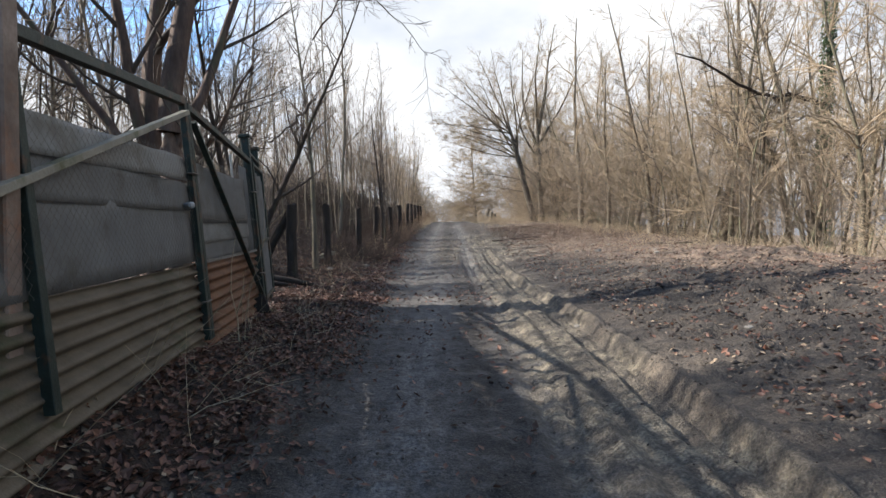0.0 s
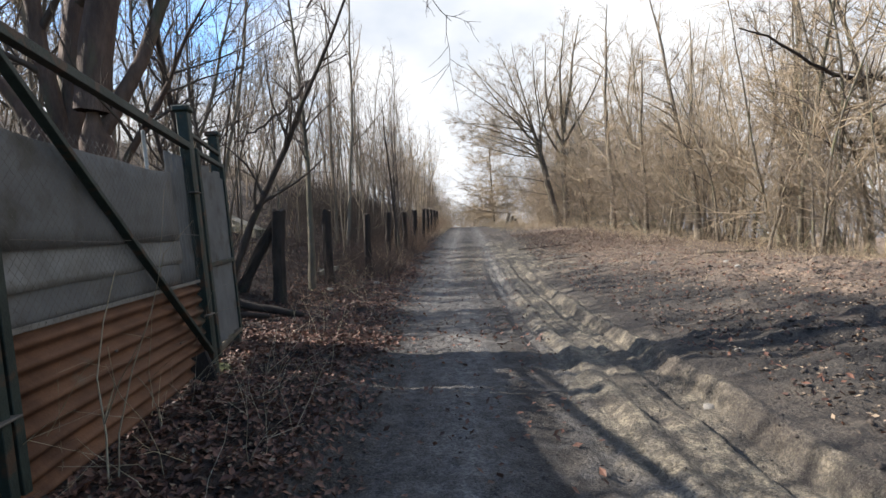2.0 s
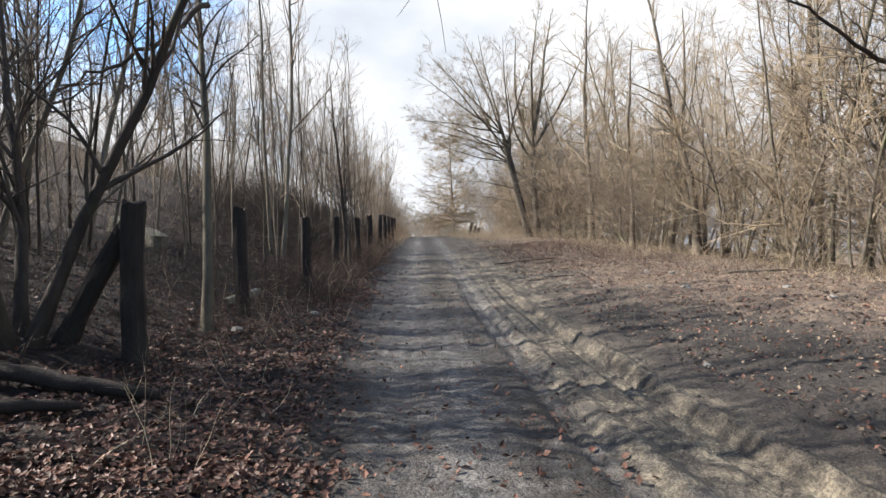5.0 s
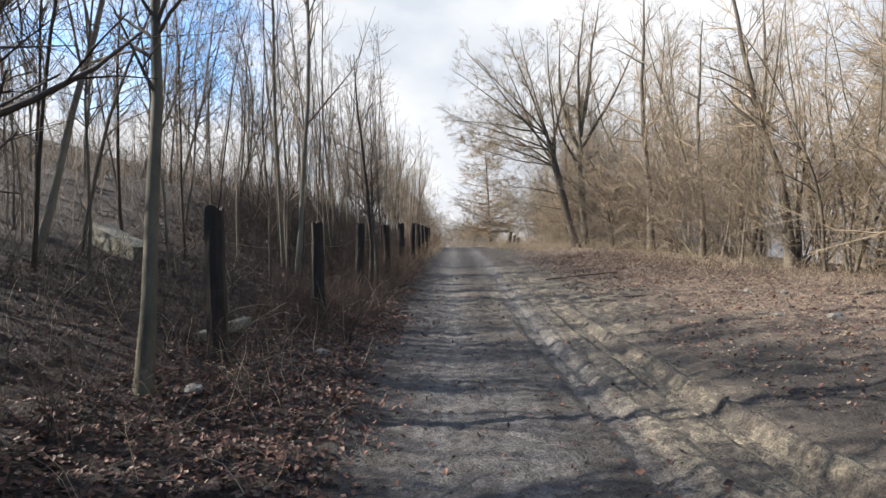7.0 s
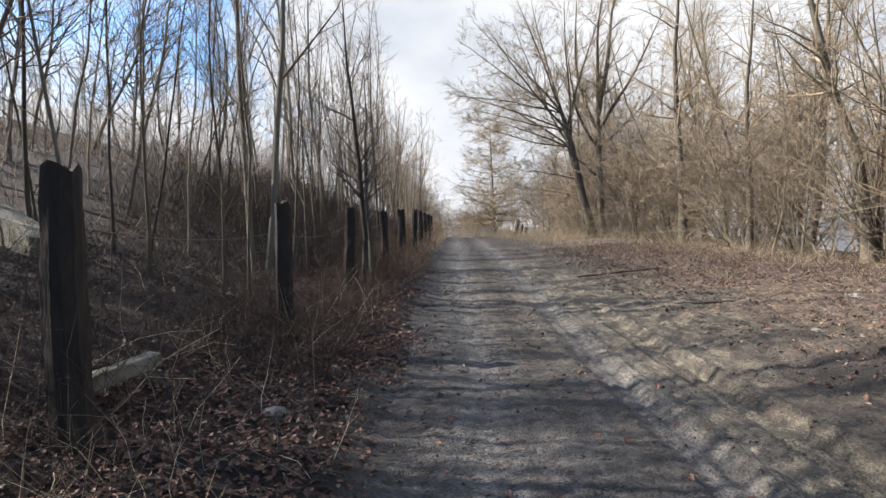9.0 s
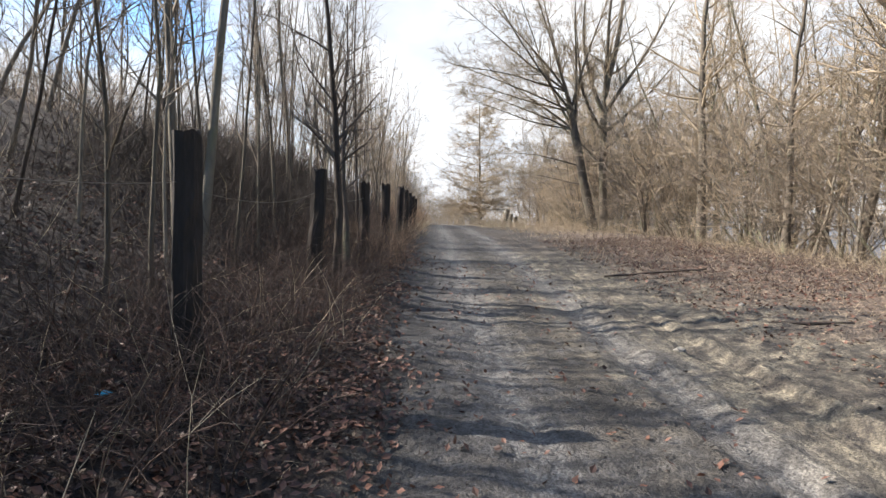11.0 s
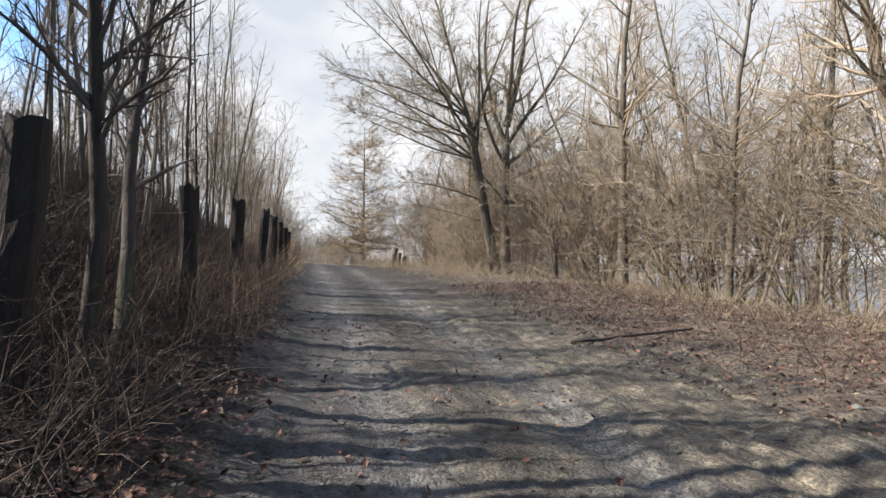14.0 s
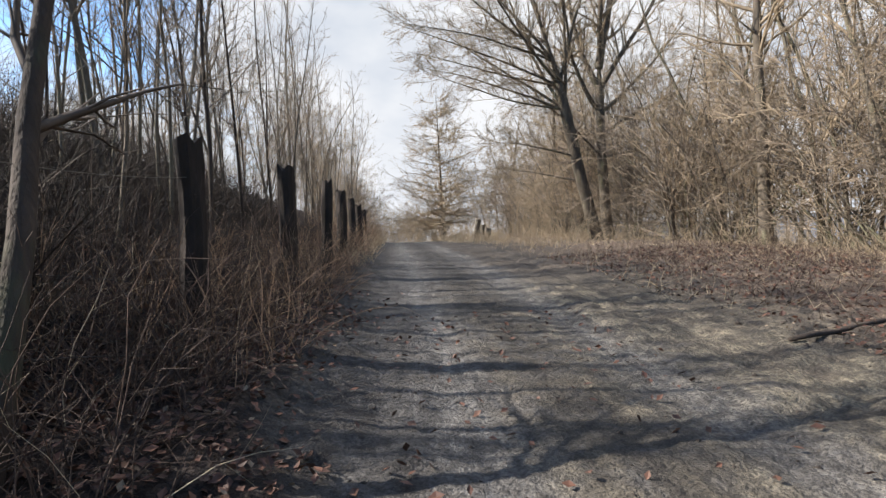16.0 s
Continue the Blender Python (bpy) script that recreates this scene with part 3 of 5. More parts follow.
# close stand on the slope past the gate
for i in range(14):
    x, y = -7.0 - rng.uniform(0, 8), rng.uniform(13.5, 22)
    plant("slim", rng.randint(8), "slender bare young tree with dark bark on the bank", "young trees on the bank",
          stand(x, y, rng.uniform(0, 360), rng.uniform(0.9, 1.35), (rng.normal(0, 5), rng.normal(5, 4))))
for i in range(5):
    x, y = -7.6 - rng.uniform(0, 6), 13.5 + i * 2.0
    plant("edge", rng.choice([0, 4]), "taller bare tree with brown bark on the bank", "taller trees on the bank",
          stand(x, y, rng.uniform(0, 360), rng.uniform(0.75, 1.05), (rng.normal(0, 4), rng.normal(5, 4))))
for i in range(6):
    x, y = -11.0 - rng.uniform(0, 6), 15 + i * 2.2
    plant("edge", rng.choice([0, 4]), "taller bare tree with brown bark on the bank", "taller trees on the bank",
          stand(x, y, rng.uniform(0, 360), rng.uniform(0.7, 1.0), (rng.normal(0, 4), rng.normal(5, 4))))
for i in range(9):
    x, y = -9.5 - rng.uniform(0, 6), 29 + i * 1.5
    plant("edge", rng.choice([0, 4]), "taller bare tree with brown bark on the bank", "taller trees on the bank",
          stand(x, y, rng.uniform(0, 360), rng.uniform(0.7, 1.0), (rng.normal(0, 4), rng.normal(3, 4))))
for i in range(8):
    x, y = -8.0 - rng.uniform(0, 5), rng.uniform(14, 21)
    plant("slim", rng.randint(8), "slender bare young tree with dark bark on the bank", "young trees on the bank",
          stand(x, y, rng.uniform(0, 360), rng.uniform(0.9, 1.3), (rng.normal(0, 5), rng.normal(5, 4))))
# wood behind the gate, out of view, added to shade the near track
for i in range(34):
    x, y = -9.5 - rng.uniform(0, 16), rng.uniform(-9, 11)
    plant("slim", rng.randint(8), "slender bare young tree with dark bark on the bank", "young trees on the bank",
          stand(x, y, rng.uniform(0, 360), rng.uniform(0.9, 1.4), (rng.normal(0, 4), rng.normal(0, 4))))
for i in range(12):
    plant("tall", rng.randint(4), "tall bare tree out of view behind the gate, added for shade", "tall trees behind the gate",
          stand(-9.5 - rng.uniform(0, 7), -9 + i * 1.25, rng.uniform(0, 360), rng.uniform(0.75, 1.0), (rng.normal(0, 3), rng.normal(0, 3))))
for i in range(13):
    x, y = -9.0 - rng.uniform(0, 5), -7 + i * 1.35
    plant("multi", rng.randint(5), "bare multi-stemmed tree out of view behind the gate, added for shade", "trees behind the gate",
          stand(x, y, rng.uniform(0, 360), rng.uniform(0.7, 1.0)))
# close row behind the fence further on
for i in range(18):
    y = 34 + i * 2.5 + rng.uniform(-0.7, 0.7)
    plant("slim", rng.randint(8), "slender bare young tree beside the fence row", "young trees by the fence",
          stand(-3.7 - rng.uniform(0, 0.9), y, rng.uniform(0, 360), rng.uniform(0.55, 1.0), (rng.normal(0, 5), rng.normal(3, 4))))

# right-hand wood edge
EDGE_X = [(-10, 20), (10, 18.5), (18, 15.5), (26, 13.5), (35, 11), (45, 9.8), (55, 9.2), (70, 9.6), (90, 9.8), (150, 8)]
for i in range(42):
    y = 16 + i * 1.55 + rng.uniform(-0.7, 0.7)
    x = lay(EDGE_X, y) + abs(rng.normal(0, 1.0)) + 0.4
    plant("bush", rng.randint(4), "tangled bare shrub of warm tan twigs", "shrubs at the wood edge",
          stand(x, y, rng.uniform(0, 360), rng.uniform(0.7, 1.4)))
for i in range(34):
    y = 6 + i * 2.2 + rng.uniform(-0.8, 0.8)
    x = lay(EDGE_X, y) + rng.uniform(-0.7, 4)
    plant("multi", rng.randint(4), "bare multi-stemmed tree with pale grey-brown bark", "trees at the wood edge",
          stand(x, y, rng.uniform(0, 360), rng.uniform(0.7, 1.15), (rng.normal(0, 3), rng.normal(0, 3))))
for i in range(56):
    y = rng.uniform(4, 85)
    x = lay(EDGE_X, y) + rng.uniform(2, 22)
    plant("tall", rng.randint(4), "tall bare tree in the wood beside the clearing", "trees in the wood",
          stand(x, y, rng.uniform(0, 360), rng.uniform(0.75, 1.15), (rng.normal(0, 4), rng.normal(0, 4))))


for i in range(9):
    plant("tall", rng.randint(4), "tall bare tree in the wood beside the clearing", "trees in the wood",
          stand(9.8 + rng.uniform(0, 5), 62 + i * 4, rng.uniform(0, 360), rng.uniform(0.6, 0.9), (rng.normal(0, 4), -4)))
for i in range(9):
    plant("multi", rng.randint(5), "bare multi-stemmed tree with pale grey-brown bark", "trees at the wood edge",
          stand(-4.8 - rng.uniform(0, 3), 54 + i * 5, rng.uniform(0, 360), rng.uniform(0.6, 0.9)))


# crooked trunks that stand in front of the wood and lean out to the light
for i in range(34):
    y = 17 + i * 1.45 + rng.uniform(-0.8, 0.8)
    x = lay(EDGE_X, y) + rng.uniform(-0.2, 2.6)
    plant("edge", rng.randint(6), "crooked bare tree leaning out from the wood edge", "leaning trees at the wood edge",
          stand(x, y, rng.uniform(0, 360), rng.uniform(0.7, 1.15), (rng.normal(0, 4), -rng.uniform(0, 15))))
for x, y, lean, size in ((13.5, 26.5, -3, 1.1), (14.3, 26.0, 2, 1.15), (12.7, 27.4, -8, 0.9), (16.2, 24.6, 4, 1.0), (17.1, 44.9, -6, 1.1), (11.3, 36.7, -12, 0.6), (15.6, 31.5, -10, 1.2)):
    plant("edge", rng.randint(6), "crooked bare tree leaning out from the wood edge", "leaning trees at the wood edge",
          stand(x, y, rng.uniform(0, 360), size, (0, lean)))


def distant_hills():
    """A low wooded ridge across the valley, with distance haze put into its colour."""
    n, k = 90, 5
    t = np.linspace(0, 1, n)
    cx, cy = 150 + 130 * np.sin(t * 3.1), -160 + 720 * t
    crest = 15 + 12 * fbm(t * 9, 0 * t, 1.0, 131) + 2.2 * fbm(t * 90, 0 * t, 1.0, 135)
    P = np.zeros((n, k, 3))
    for j, (off, h) in enumerate(((0, 0.0), (10, 0.45), (22, 0.8), (36, 1.0), (70, 0.3))):
        P[:, j, 0], P[:, j, 1], P[:, j, 2] = cx + off, cy, -16 + (crest + 6) * h * 1.15
    i, j = np.meshgrid(np.arange(n - 1), np.arange(k - 1), indexing="ij")
    f = np.stack([i * k + j, (i + 1) * k + j, (i + 1) * k + j + 1, i * k + j + 1], -1).reshape(-1, 4)
    return tagged(new("backdrop", quad_mesh("backdrop", P.reshape(-1, 3), f, M_HAZE)), "wooded hills across the valley, tinted blue-grey for haze", "hills", kind="structure")


distant_hills()


def far_wood(name, label, seed, n, place, tall, mat_):
    """Distant bare trees as one mass of stems and twigs."""
    r = np.random.RandomState(seed)
    xy = np.array([place(r) for _ in range(n)])
    z = land(xy[:, 0], xy[:, 1])
    h = tall * r.uniform(0.7, 1.25, n)
    start = np.stack([xy[:, 0], xy[:, 1], z - 0.3], 1)
    P, R = grow(r, start, np.tile([0, 0, 1.0], (n, 1)) + r.normal(0, 0.07, (n, 3)), h, 0.0052 * h, 7, 0.05, 0.03, 0.15)
    sets = [tubes(P, R, 4)]
    bp, bt, br, t = along(r, P, R, 18, 0.25, 0.98)
    bl = np.repeat(h, 18) * 0.2 * (1.1 - 0.7 * t) * r.uniform(0.5, 1.2, len(t))
    bP, bR = grow(r, bp, side_way(r, bt, (0.4, 0.9)), bl, np.maximum(br * 0.4, 0.012), 4, 0.1, 0.08, 0.4)
    sets.append(tubes(bP, bR, 3))
    tp, tt, tr, _ = along(r, bP, bR, 5, 0.2, 1.0)
    tP, tR = grow(r, tp, side_way(r, tt, (0.3, 0.9)), np.repeat(bl, 5) * 0.5, np.full(len(tp), 0.012), 2, 0.1, 0.08, 0.6)
    sets.append(tubes(tP, tR, 3))
    return tagged(new(name, quad_mesh(name, *merge(sets), mat_)), label, "woodland", kind="stuff")


far_wood("hillside_wood", "dense bare trees covering the hillside", 51, 190,
         lambda r: (-10 - abs(r.normal(0, 1)) * 26, r.uniform(2, 120)), 10, M_TWIG_MID)
far_wood("track_end_wood", "bare trees lining the far end of the track", 52, 90,
         lambda r: (lambda s: (s * ((5.2 if s < 0 else 10) + abs(r.normal(0, 6))), r.uniform(66, 180)))(r.choice([-1, 1])), 11, M_TWIG_WARM)
far_wood("valley_wood", "bare trees thinning out towards the valley", 53, 230,
         lambda r: (17 + 45 * r.rand() ** 1.4, r.uniform(0, 100)), 13, M_TWIG_WARM)


# big limbed trees
def limbed_tree(name, label, x, y, seed, trunks, limbs, bark, twig, per=16, reach=3.6, twig_n=7, fine=3, twig_r=0.006, rise=0.05, wobble=0.06):
    """trunks: (foot, way, length, radius); limbs: (trunk, where along it, way, length, radius)."""
    r = np.random.RandomState(seed)
    base = tagged(new(name), label, "tree")
    base.matrix_basis = pose(x, y, hz(x, y))
    P0, R0 = grow(r, np.array([[a[0], a[1], -0.4] for a, _, _, _ in trunks]), np.array([w for _, w, _, _ in trunks], float),
                  np.array([n for _, _, n, _ in trunks]), np.array([q for _, _, _, q in trunks]), 9, 0.025, 0.02, 0.75)
    R0[:, 0] *= 1.35
    R0[:, 1] *= 1.08
    R0[:, -1] *= 0.35
    P1, R1 = grow(r, np.array([P0[t, int(u * 8)] for t, u, _, _, _ in limbs]), np.array([w for _, _, w, _, _ in limbs], float),
                  np.array([n for _, _, _, n, _ in limbs]), np.array([q for _, _, _, _, q in limbs]), 11, wobble, rise, 0.12)
    part("trunk", quad_mesh("trunk", *merge([tubes(P0, R0, 12), tubes(P1, R1, 8)]), bark), base)
    bp, bt, br, t = along(r, P1, R1, per, 0.12, 0.98)
    bl = reach * (1.1 - 0.6 * t) * r.uniform(0.4, 1.2, len(t))
    bP, bR = grow(r, bp, side_way(r, bt, (0.4, 1.0)), bl, np.clip(br * 0.5, twig_r, 0.09), 6, 0.13, rise, 0.2)
    bR = np.maximum(bR, twig_r)
    tp, tt, tr, _ = along(r, bP, bR, twig_n, 0.15, 1.0)
    tl = np.repeat(bl, twig_n) * 0.45 * r.uniform(0.5, 1.2, len(tp))
    tP, tR = grow(r, tp, side_way(r, tt, (0.3, 0.9)), tl, np.maximum(tr * 0.5, twig_r), 4, 0.14, rise * 0.6, 0.4)
    fp, ft, fr, _ = along(r, tP, tR, fine, 0.2, 1.0)
    fP, fR = grow(r, fp, side_way(r, ft, (0.3, 0.9)), np.repeat(tl, fine) * 0.5, np.full(len(fp), twig_r * 0.75), 2, 0.1, 0.0, 0.6)
    part("crown", quad_mesh("crown", *merge([tubes(bP, bR, 5), tubes(tP, tR, 3), tubes(fP, fR, 3)]), twig), base)
    return base


limbed_tree("old_tree", "massive dark old tree with several stems behind the gate", -5.85, 11.5, 61,
            [((-0.22, 0), (-0.02, 0, 1), 3.2, 0.31), ((0.25, -0.1), (0.04, -0.02, 1), 3.4, 0.28)],
            [(0, 0.95, (-0.04, 0.1, 1), 9, 0.23), (0, 0.85, (-0.75, -0.1, 0.9), 7, 0.12), (0, 0.8, (0.1, -0.1, 1), 9, 0.14), (1, 1.0, (0.06, 0, 1), 10, 0.24),
             (1, 0.9, (0.55, 0.1, 0.9), 7, 0.12), (1, 0.7, (0.5, -0.2, 0.55), 3.5, 0.07)], M_BARK_RED, M_TWIG, per=11, reach=2.6, twig_n=5, fine=2, twig_r=0.006)
FAN = [(0, 0.8 + 0.2 * (k % 3) / 2, (-math.cos(a), 0.35 * math.sin(k * 2.4), math.sin(a)), 6.5 + 2.5 * math.sin(a), 0.05 + 0.035 * math.sin(a))
       for k, a in enumerate([0.1, 0.18, 0.27, 0.36, 0.46, 0.56, 0.66, 0.78, 0.9, 1.02, 1.15, 1.3, 1.5, 1.75])]
limbed_tree("leaning_tree", "big bare tree leaning over the track with fanned limbs", 7.8, 50.0, 62,
            [((0, 0), (-0.29, 0.0, 1), 8.5, 0.28)],
            FAN + [(0, 0.55, (-1, -0.2, 0.3), 4.5, 0.05), (0, 0.45, (-1, 0.3, 0.15), 4.0, 0.04)],
            M_BARK_MID, M_TWIG_WARM, per=26, reach=2.4, twig_n=7, fine=4, twig_r=0.007, rise=0.0, wobble=0.05)
limbed_tree("spreading_tree", "tall bare tree with an upright spreading crown", 8.5, 50.7, 63,
            [((0, 0), (0.0, 0, 1), 8.3, 0.25)],
            [(0, 1.0, (0.1, 0, 1), 10, 0.2), (0, 0.9, (0.5, 0, 1), 8.5, 0.13), (0, 0.95, (-0.45, 0.2, 1), 9, 0.15), (0, 0.8, (0.9, 0.3, 0.75), 6.5, 0.11), (0, 0.8, (-0.7, -0.3, 0.9), 7, 0.11),
             (0, 0.65, (1.0, -0.3, 0.6), 5.5, 0.08), (0, 0.5, (0.9, 0.3, 0.4), 5, 0.06), (0, 1.0, (-0.2, -0.4, 1), 9, 0.14), (0, 0.6, (-0.8, -0.4, 0.7), 5, 0.06)],
            M_BARK_MID, M_TWIG_WARM, per=22, reach=2.5, twig_n=7, fine=3, twig_r=0.009, rise=0.02, wobble=0.075)

for x, y, size in ((6.4, 49.6, 0.6), (9.6, 47.4, 0.7), (10.4, 45.6, 0.8)):
    plant("bush", rng.randint(4), "tangled bare shrub of warm tan twigs", "shrubs at the wood edge", stand(x, y, rng.uniform(0, 360), size))


def single_tree(name, label, x, y, tall, r0, way, seed, bark, twig, **kw):
    """A named tree whose trunk takes a given lean."""
    opt = dict(first=0.3, per=22, reach=0.22, spread=(0.4, 0.9), rise=0.05, twigs=5, fine=2, twig_r=0.006, wobble=0.03, bark=bark, twig_mat=twig, sides=9)
    opt.update(kw)
    meshes = tree_meshes(seed, tall, r0, **opt)
    tip = Vector((0, 0, 1)).rotation_difference(Vector(way)).to_matrix().to_4x4()
    return make_tree(name, label, meshes, Matrix.Translation((x, y, hz(x, y))) @ tip)


single_tree("slim_tree", "slim tree with smooth yellowish bark beside a fence post", -4.12, 17.05, 11, 0.115, (-0.03, 0.2, 1), 71, M_BARK_YEL, M_TWIG, first=0.33, per=30, reach=0.15, lean=0.0, wobble=0.03)
single_tree("forked_tree", "forked dark tree with crooked stems near a broken post", -5.5, 14.8, 8.5, 0.1, (0.0, 0, 1), 72, M_BARK, M_TWIG, stems=4, splay=0.18, first=0.2, wobble=0.07)
single_tree("crooked_tree", "crooked dark tree growing in the fence row", -3.45, 28.5, 7.5, 0.1, (-0.1, 0.05, 1), 73, M_BARK, M_TWIG, stems=2, splay=0.12, wobble=0.07)
single_tree("larch_tree", "bare conifer with level drooping twigs at the end", 3.7, 80, 16.5, 0.2, (-0.05, 0, 1), 76, M_BARK_MID, M_TWIG_WARM, first=0.1, per=150, reach=0.27, spread=(1.15, 1.6), rise=0.0, twigs=12, fine=3, twig_r=0.019, wobble=0.01, lean=0)
single_tree("pale_tree", "pale slender tree leaning at the wood edge", 12.0, 39.5, 13, 0.16, (-0.24, 0, 1), 77, M_BARK_GREY, M_TWIG_WARM, first=0.4, twig_r=0.009)


def ivy_tree(x, y):
    ob = single_tree("ivy_tree", "tall tree wrapped in green ivy", x, y, 17, 0.22, (0.03, 0, 1), 78, M_BARK_GREY, M_TWIG_WARM, first=0.3, per=26, reach=0.26, twigs=7, twig_r=0.010, lean=0, wobble=0.02)
    r = np.random.RandomState(79)
    n = 3200
    a, h = r.uniform(0, 6.28, n), r.uniform(0.8, 13, n)
    rad = 0.22 * (1 - h / 22) + r.uniform(0.0, 0.22, n)
    c = np.stack([np.cos(a) * rad, np.sin(a) * rad, h], 1)
    part("ivy", leaf_mesh("ivy", c, r, 0.14, 1.2, M_IVY), ob, "glossy green ivy leaves")


def leaf_mesh(name, centres, r, size, tilt, material):
    """Many small folded leaves."""
    n = len(centres)
    yaw = r.uniform(0, 6.28, n)
    s = size * r.uniform(0.6, 1.3, n)
    shape = np.array([[-0.5, 0, 0.0], [0, -0.32, 0.06], [0.5, 0, 0.02], [0, 0.32, 0.06], [0, 0, -0.05]])
    pts = shape[None] * s[:, None, None]
    rx, ry = r.normal(0, tilt, n), r.normal(0, tilt, n)
    x, y, z = pts[..., 0], pts[..., 1], pts[..., 2]
    y, z = y * np.cos(rx)[:, None] - z * np.sin(rx)[:, None], y * np.sin(rx)[:, None] + z * np.cos(rx)[:, None]
    x, z = x * np.cos(ry)[:, None] + z * np.sin(ry)[:, None], -x * np.sin(ry)[:, None] + z * np.cos(ry)[:, None]
    x, y = x * np.cos(yaw)[:, None] - y * np.sin(yaw)[:, None], x * np.sin(yaw)[:, None] + y * np.cos(yaw)[:, None]
    v = (np.stack([x, y, z], -1) + centres[:, None]).reshape(-1, 3)
    tri = np.array([[0, 1, 4], [1, 2, 4], [2, 3, 4], [3, 0, 4]])
    f = (np.arange(n)[:, None, None] * 5 + tri[None]).reshape(-1, 3)
    return quad_mesh(name, v, f, material, smooth=False)


ivy_tree(17.2, 25.8)


# ---- gate ----
def gx(y):
    """The gate's line."""
    return -2.65 - 0.17 * (y - 6.2)


LEAN_BACK = (Matrix.Translation((gx(6.2), 6.2, 0.05)) @ Matrix.Rotation(radians(-3.8), 4, Vector((-0.17, 1, 0)).normalized())
             @ Matrix.Translation((-gx(6.2), -6.2, -0.05)))


def wavy_sheet(y0, y1, z0, z1, waves, amp, material, off=0.0, upright=False, tilt=0.0):
    """A corrugated sheet on the gate's line with 3 mm thickness."""
    nu, nv = (int(waves * 8), 6) if not upright else (6, int(waves * 8))
    bm = bmesh.new()
    grid = []
    for side in (0, 1):
        rows = []
        for i in range(nu + 1):
            row = []
            for j in range(nv + 1):
                u, v = i / nu, j / nv
                y = y0 + (y1 - y0) * v
                ph = (u if not upright else v) * waves * 2 * math.pi
                dent = (noise.noise(Vector((u * 3, v * 4, y0))) * 0.02)
                x = gx(y) + off + amp * math.sin(ph) + dent - side * 0.004
                row.append(bm.verts.new((x, y, z0 + (z1 - z0) * u + tilt * v)))
            rows.append(row)
        grid.append(rows)
    for rows in grid:
        for i in range(nu):
            for j in range(nv):
                bm.faces.new((rows[i][j], rows[i + 1][j], rows[i + 1][j + 1], rows[i][j + 1]))
    a, c = grid
    for i in range(nu):
        bm.faces.new((a[i][0], c[i][0], c[i + 1][0], a[i + 1][0]))
        bm.faces.new((a[i][nv], a[i + 1][nv], c[i + 1][nv], c[i][nv]))
    for j in range(nv):
        bm.faces.new((a[0][j], a[0][j + 1], c[0][j + 1], c[0][j]))
        bm.faces.new((a[nu][j], c[nu][j], c[nu][j + 1], a[nu][j + 1]))
    bmesh.ops.recalc_face_normals(bm, faces=bm.faces)
    return bm_mesh("sheet", bm, material, True)


def flat_sheet(y0, y1, z0, z1, material, off=0.0, lean=0.0, tilt=0.0):
    """A thin, slightly buckled panel on the gate's line."""
    bm = bmesh.new()
    n, k = 14, 5
    grid = []
    for side in (0, 1):
        rows = []
        for i in range(n + 1):
            row = []
            for j in range(k + 1):
                u, v = i / n, j / k
                y = y0 + (y1 - y0) * u
                buckle = noise.noise(Vector((y * 1.3, v * 1.7, z0 * 3))) * 0.03
                edge = noise.noise(Vector((y * 2.1, z1 * 5, 0))) * 0.025
                row.append(bm.verts.new((gx(y) + off + lean * v + buckle - side * 0.007, y, z0 + (z1 - z0 + edge) * v + tilt * u)))
            rows.append(row)
        grid.append(rows)
    for rows in grid:
        for i in range(n):
            for j in range(k):
                bm.faces.new((rows[i][j], rows[i + 1][j], rows[i + 1][j + 1], rows[i][j + 1]))
    a, c = grid
    for i in range(n):
        bm.faces.new((a[i][0], c[i][0], c[i + 1][0], a[i + 1][0]))
        bm.faces.new((a[i][k], a[i + 1][k], c[i + 1][k], c[i][k]))
    for j in range(k):
        bm.faces.new((a[0][j], a[0][j + 1], c[0][j + 1], c[0][j]))
        bm.faces.new((a[n][j], c[n][j], c[n][j + 1], a[n][j + 1]))
    bmesh.ops.recalc_face_normals(bm, faces=bm.faces)
    return bm_mesh("panel", bm, material, True)


def netting(y0, y1, z0, z1, off):
    """Diamond wire netting in front of the panels."""
    r = 0.0011
    lines = []
    pitch = 0.075
    h = z1 - z0
    y = y0 - h
    while y < y1:
        for s in (1, -1):
            ya, yb = (y, y + h) if s > 0 else (y + h, y)
            za, zb = z0, z1
            t0 = max(0.0, min(1.0, (max(y0, min(y1, ya)) - ya) / (yb - ya)))
            t1 = max(0.0, min(1.0, (max(y0, min(y1, yb)) - ya) / (yb - ya)))
            if t1 - t0 > 0.02:
                p = [(ya + (yb - ya) * t, za + (zb - za) * t) for t in (t0, (t0 + t1) / 2, t1)]
                lines.append([(gx(a) + off, a, c) for a, c in p])
        y += pitch
    P = np.array(lines)
    return quad_mesh("netting", *tubes(P, np.full(P.shape[:2], r), 3), M_WIRE)


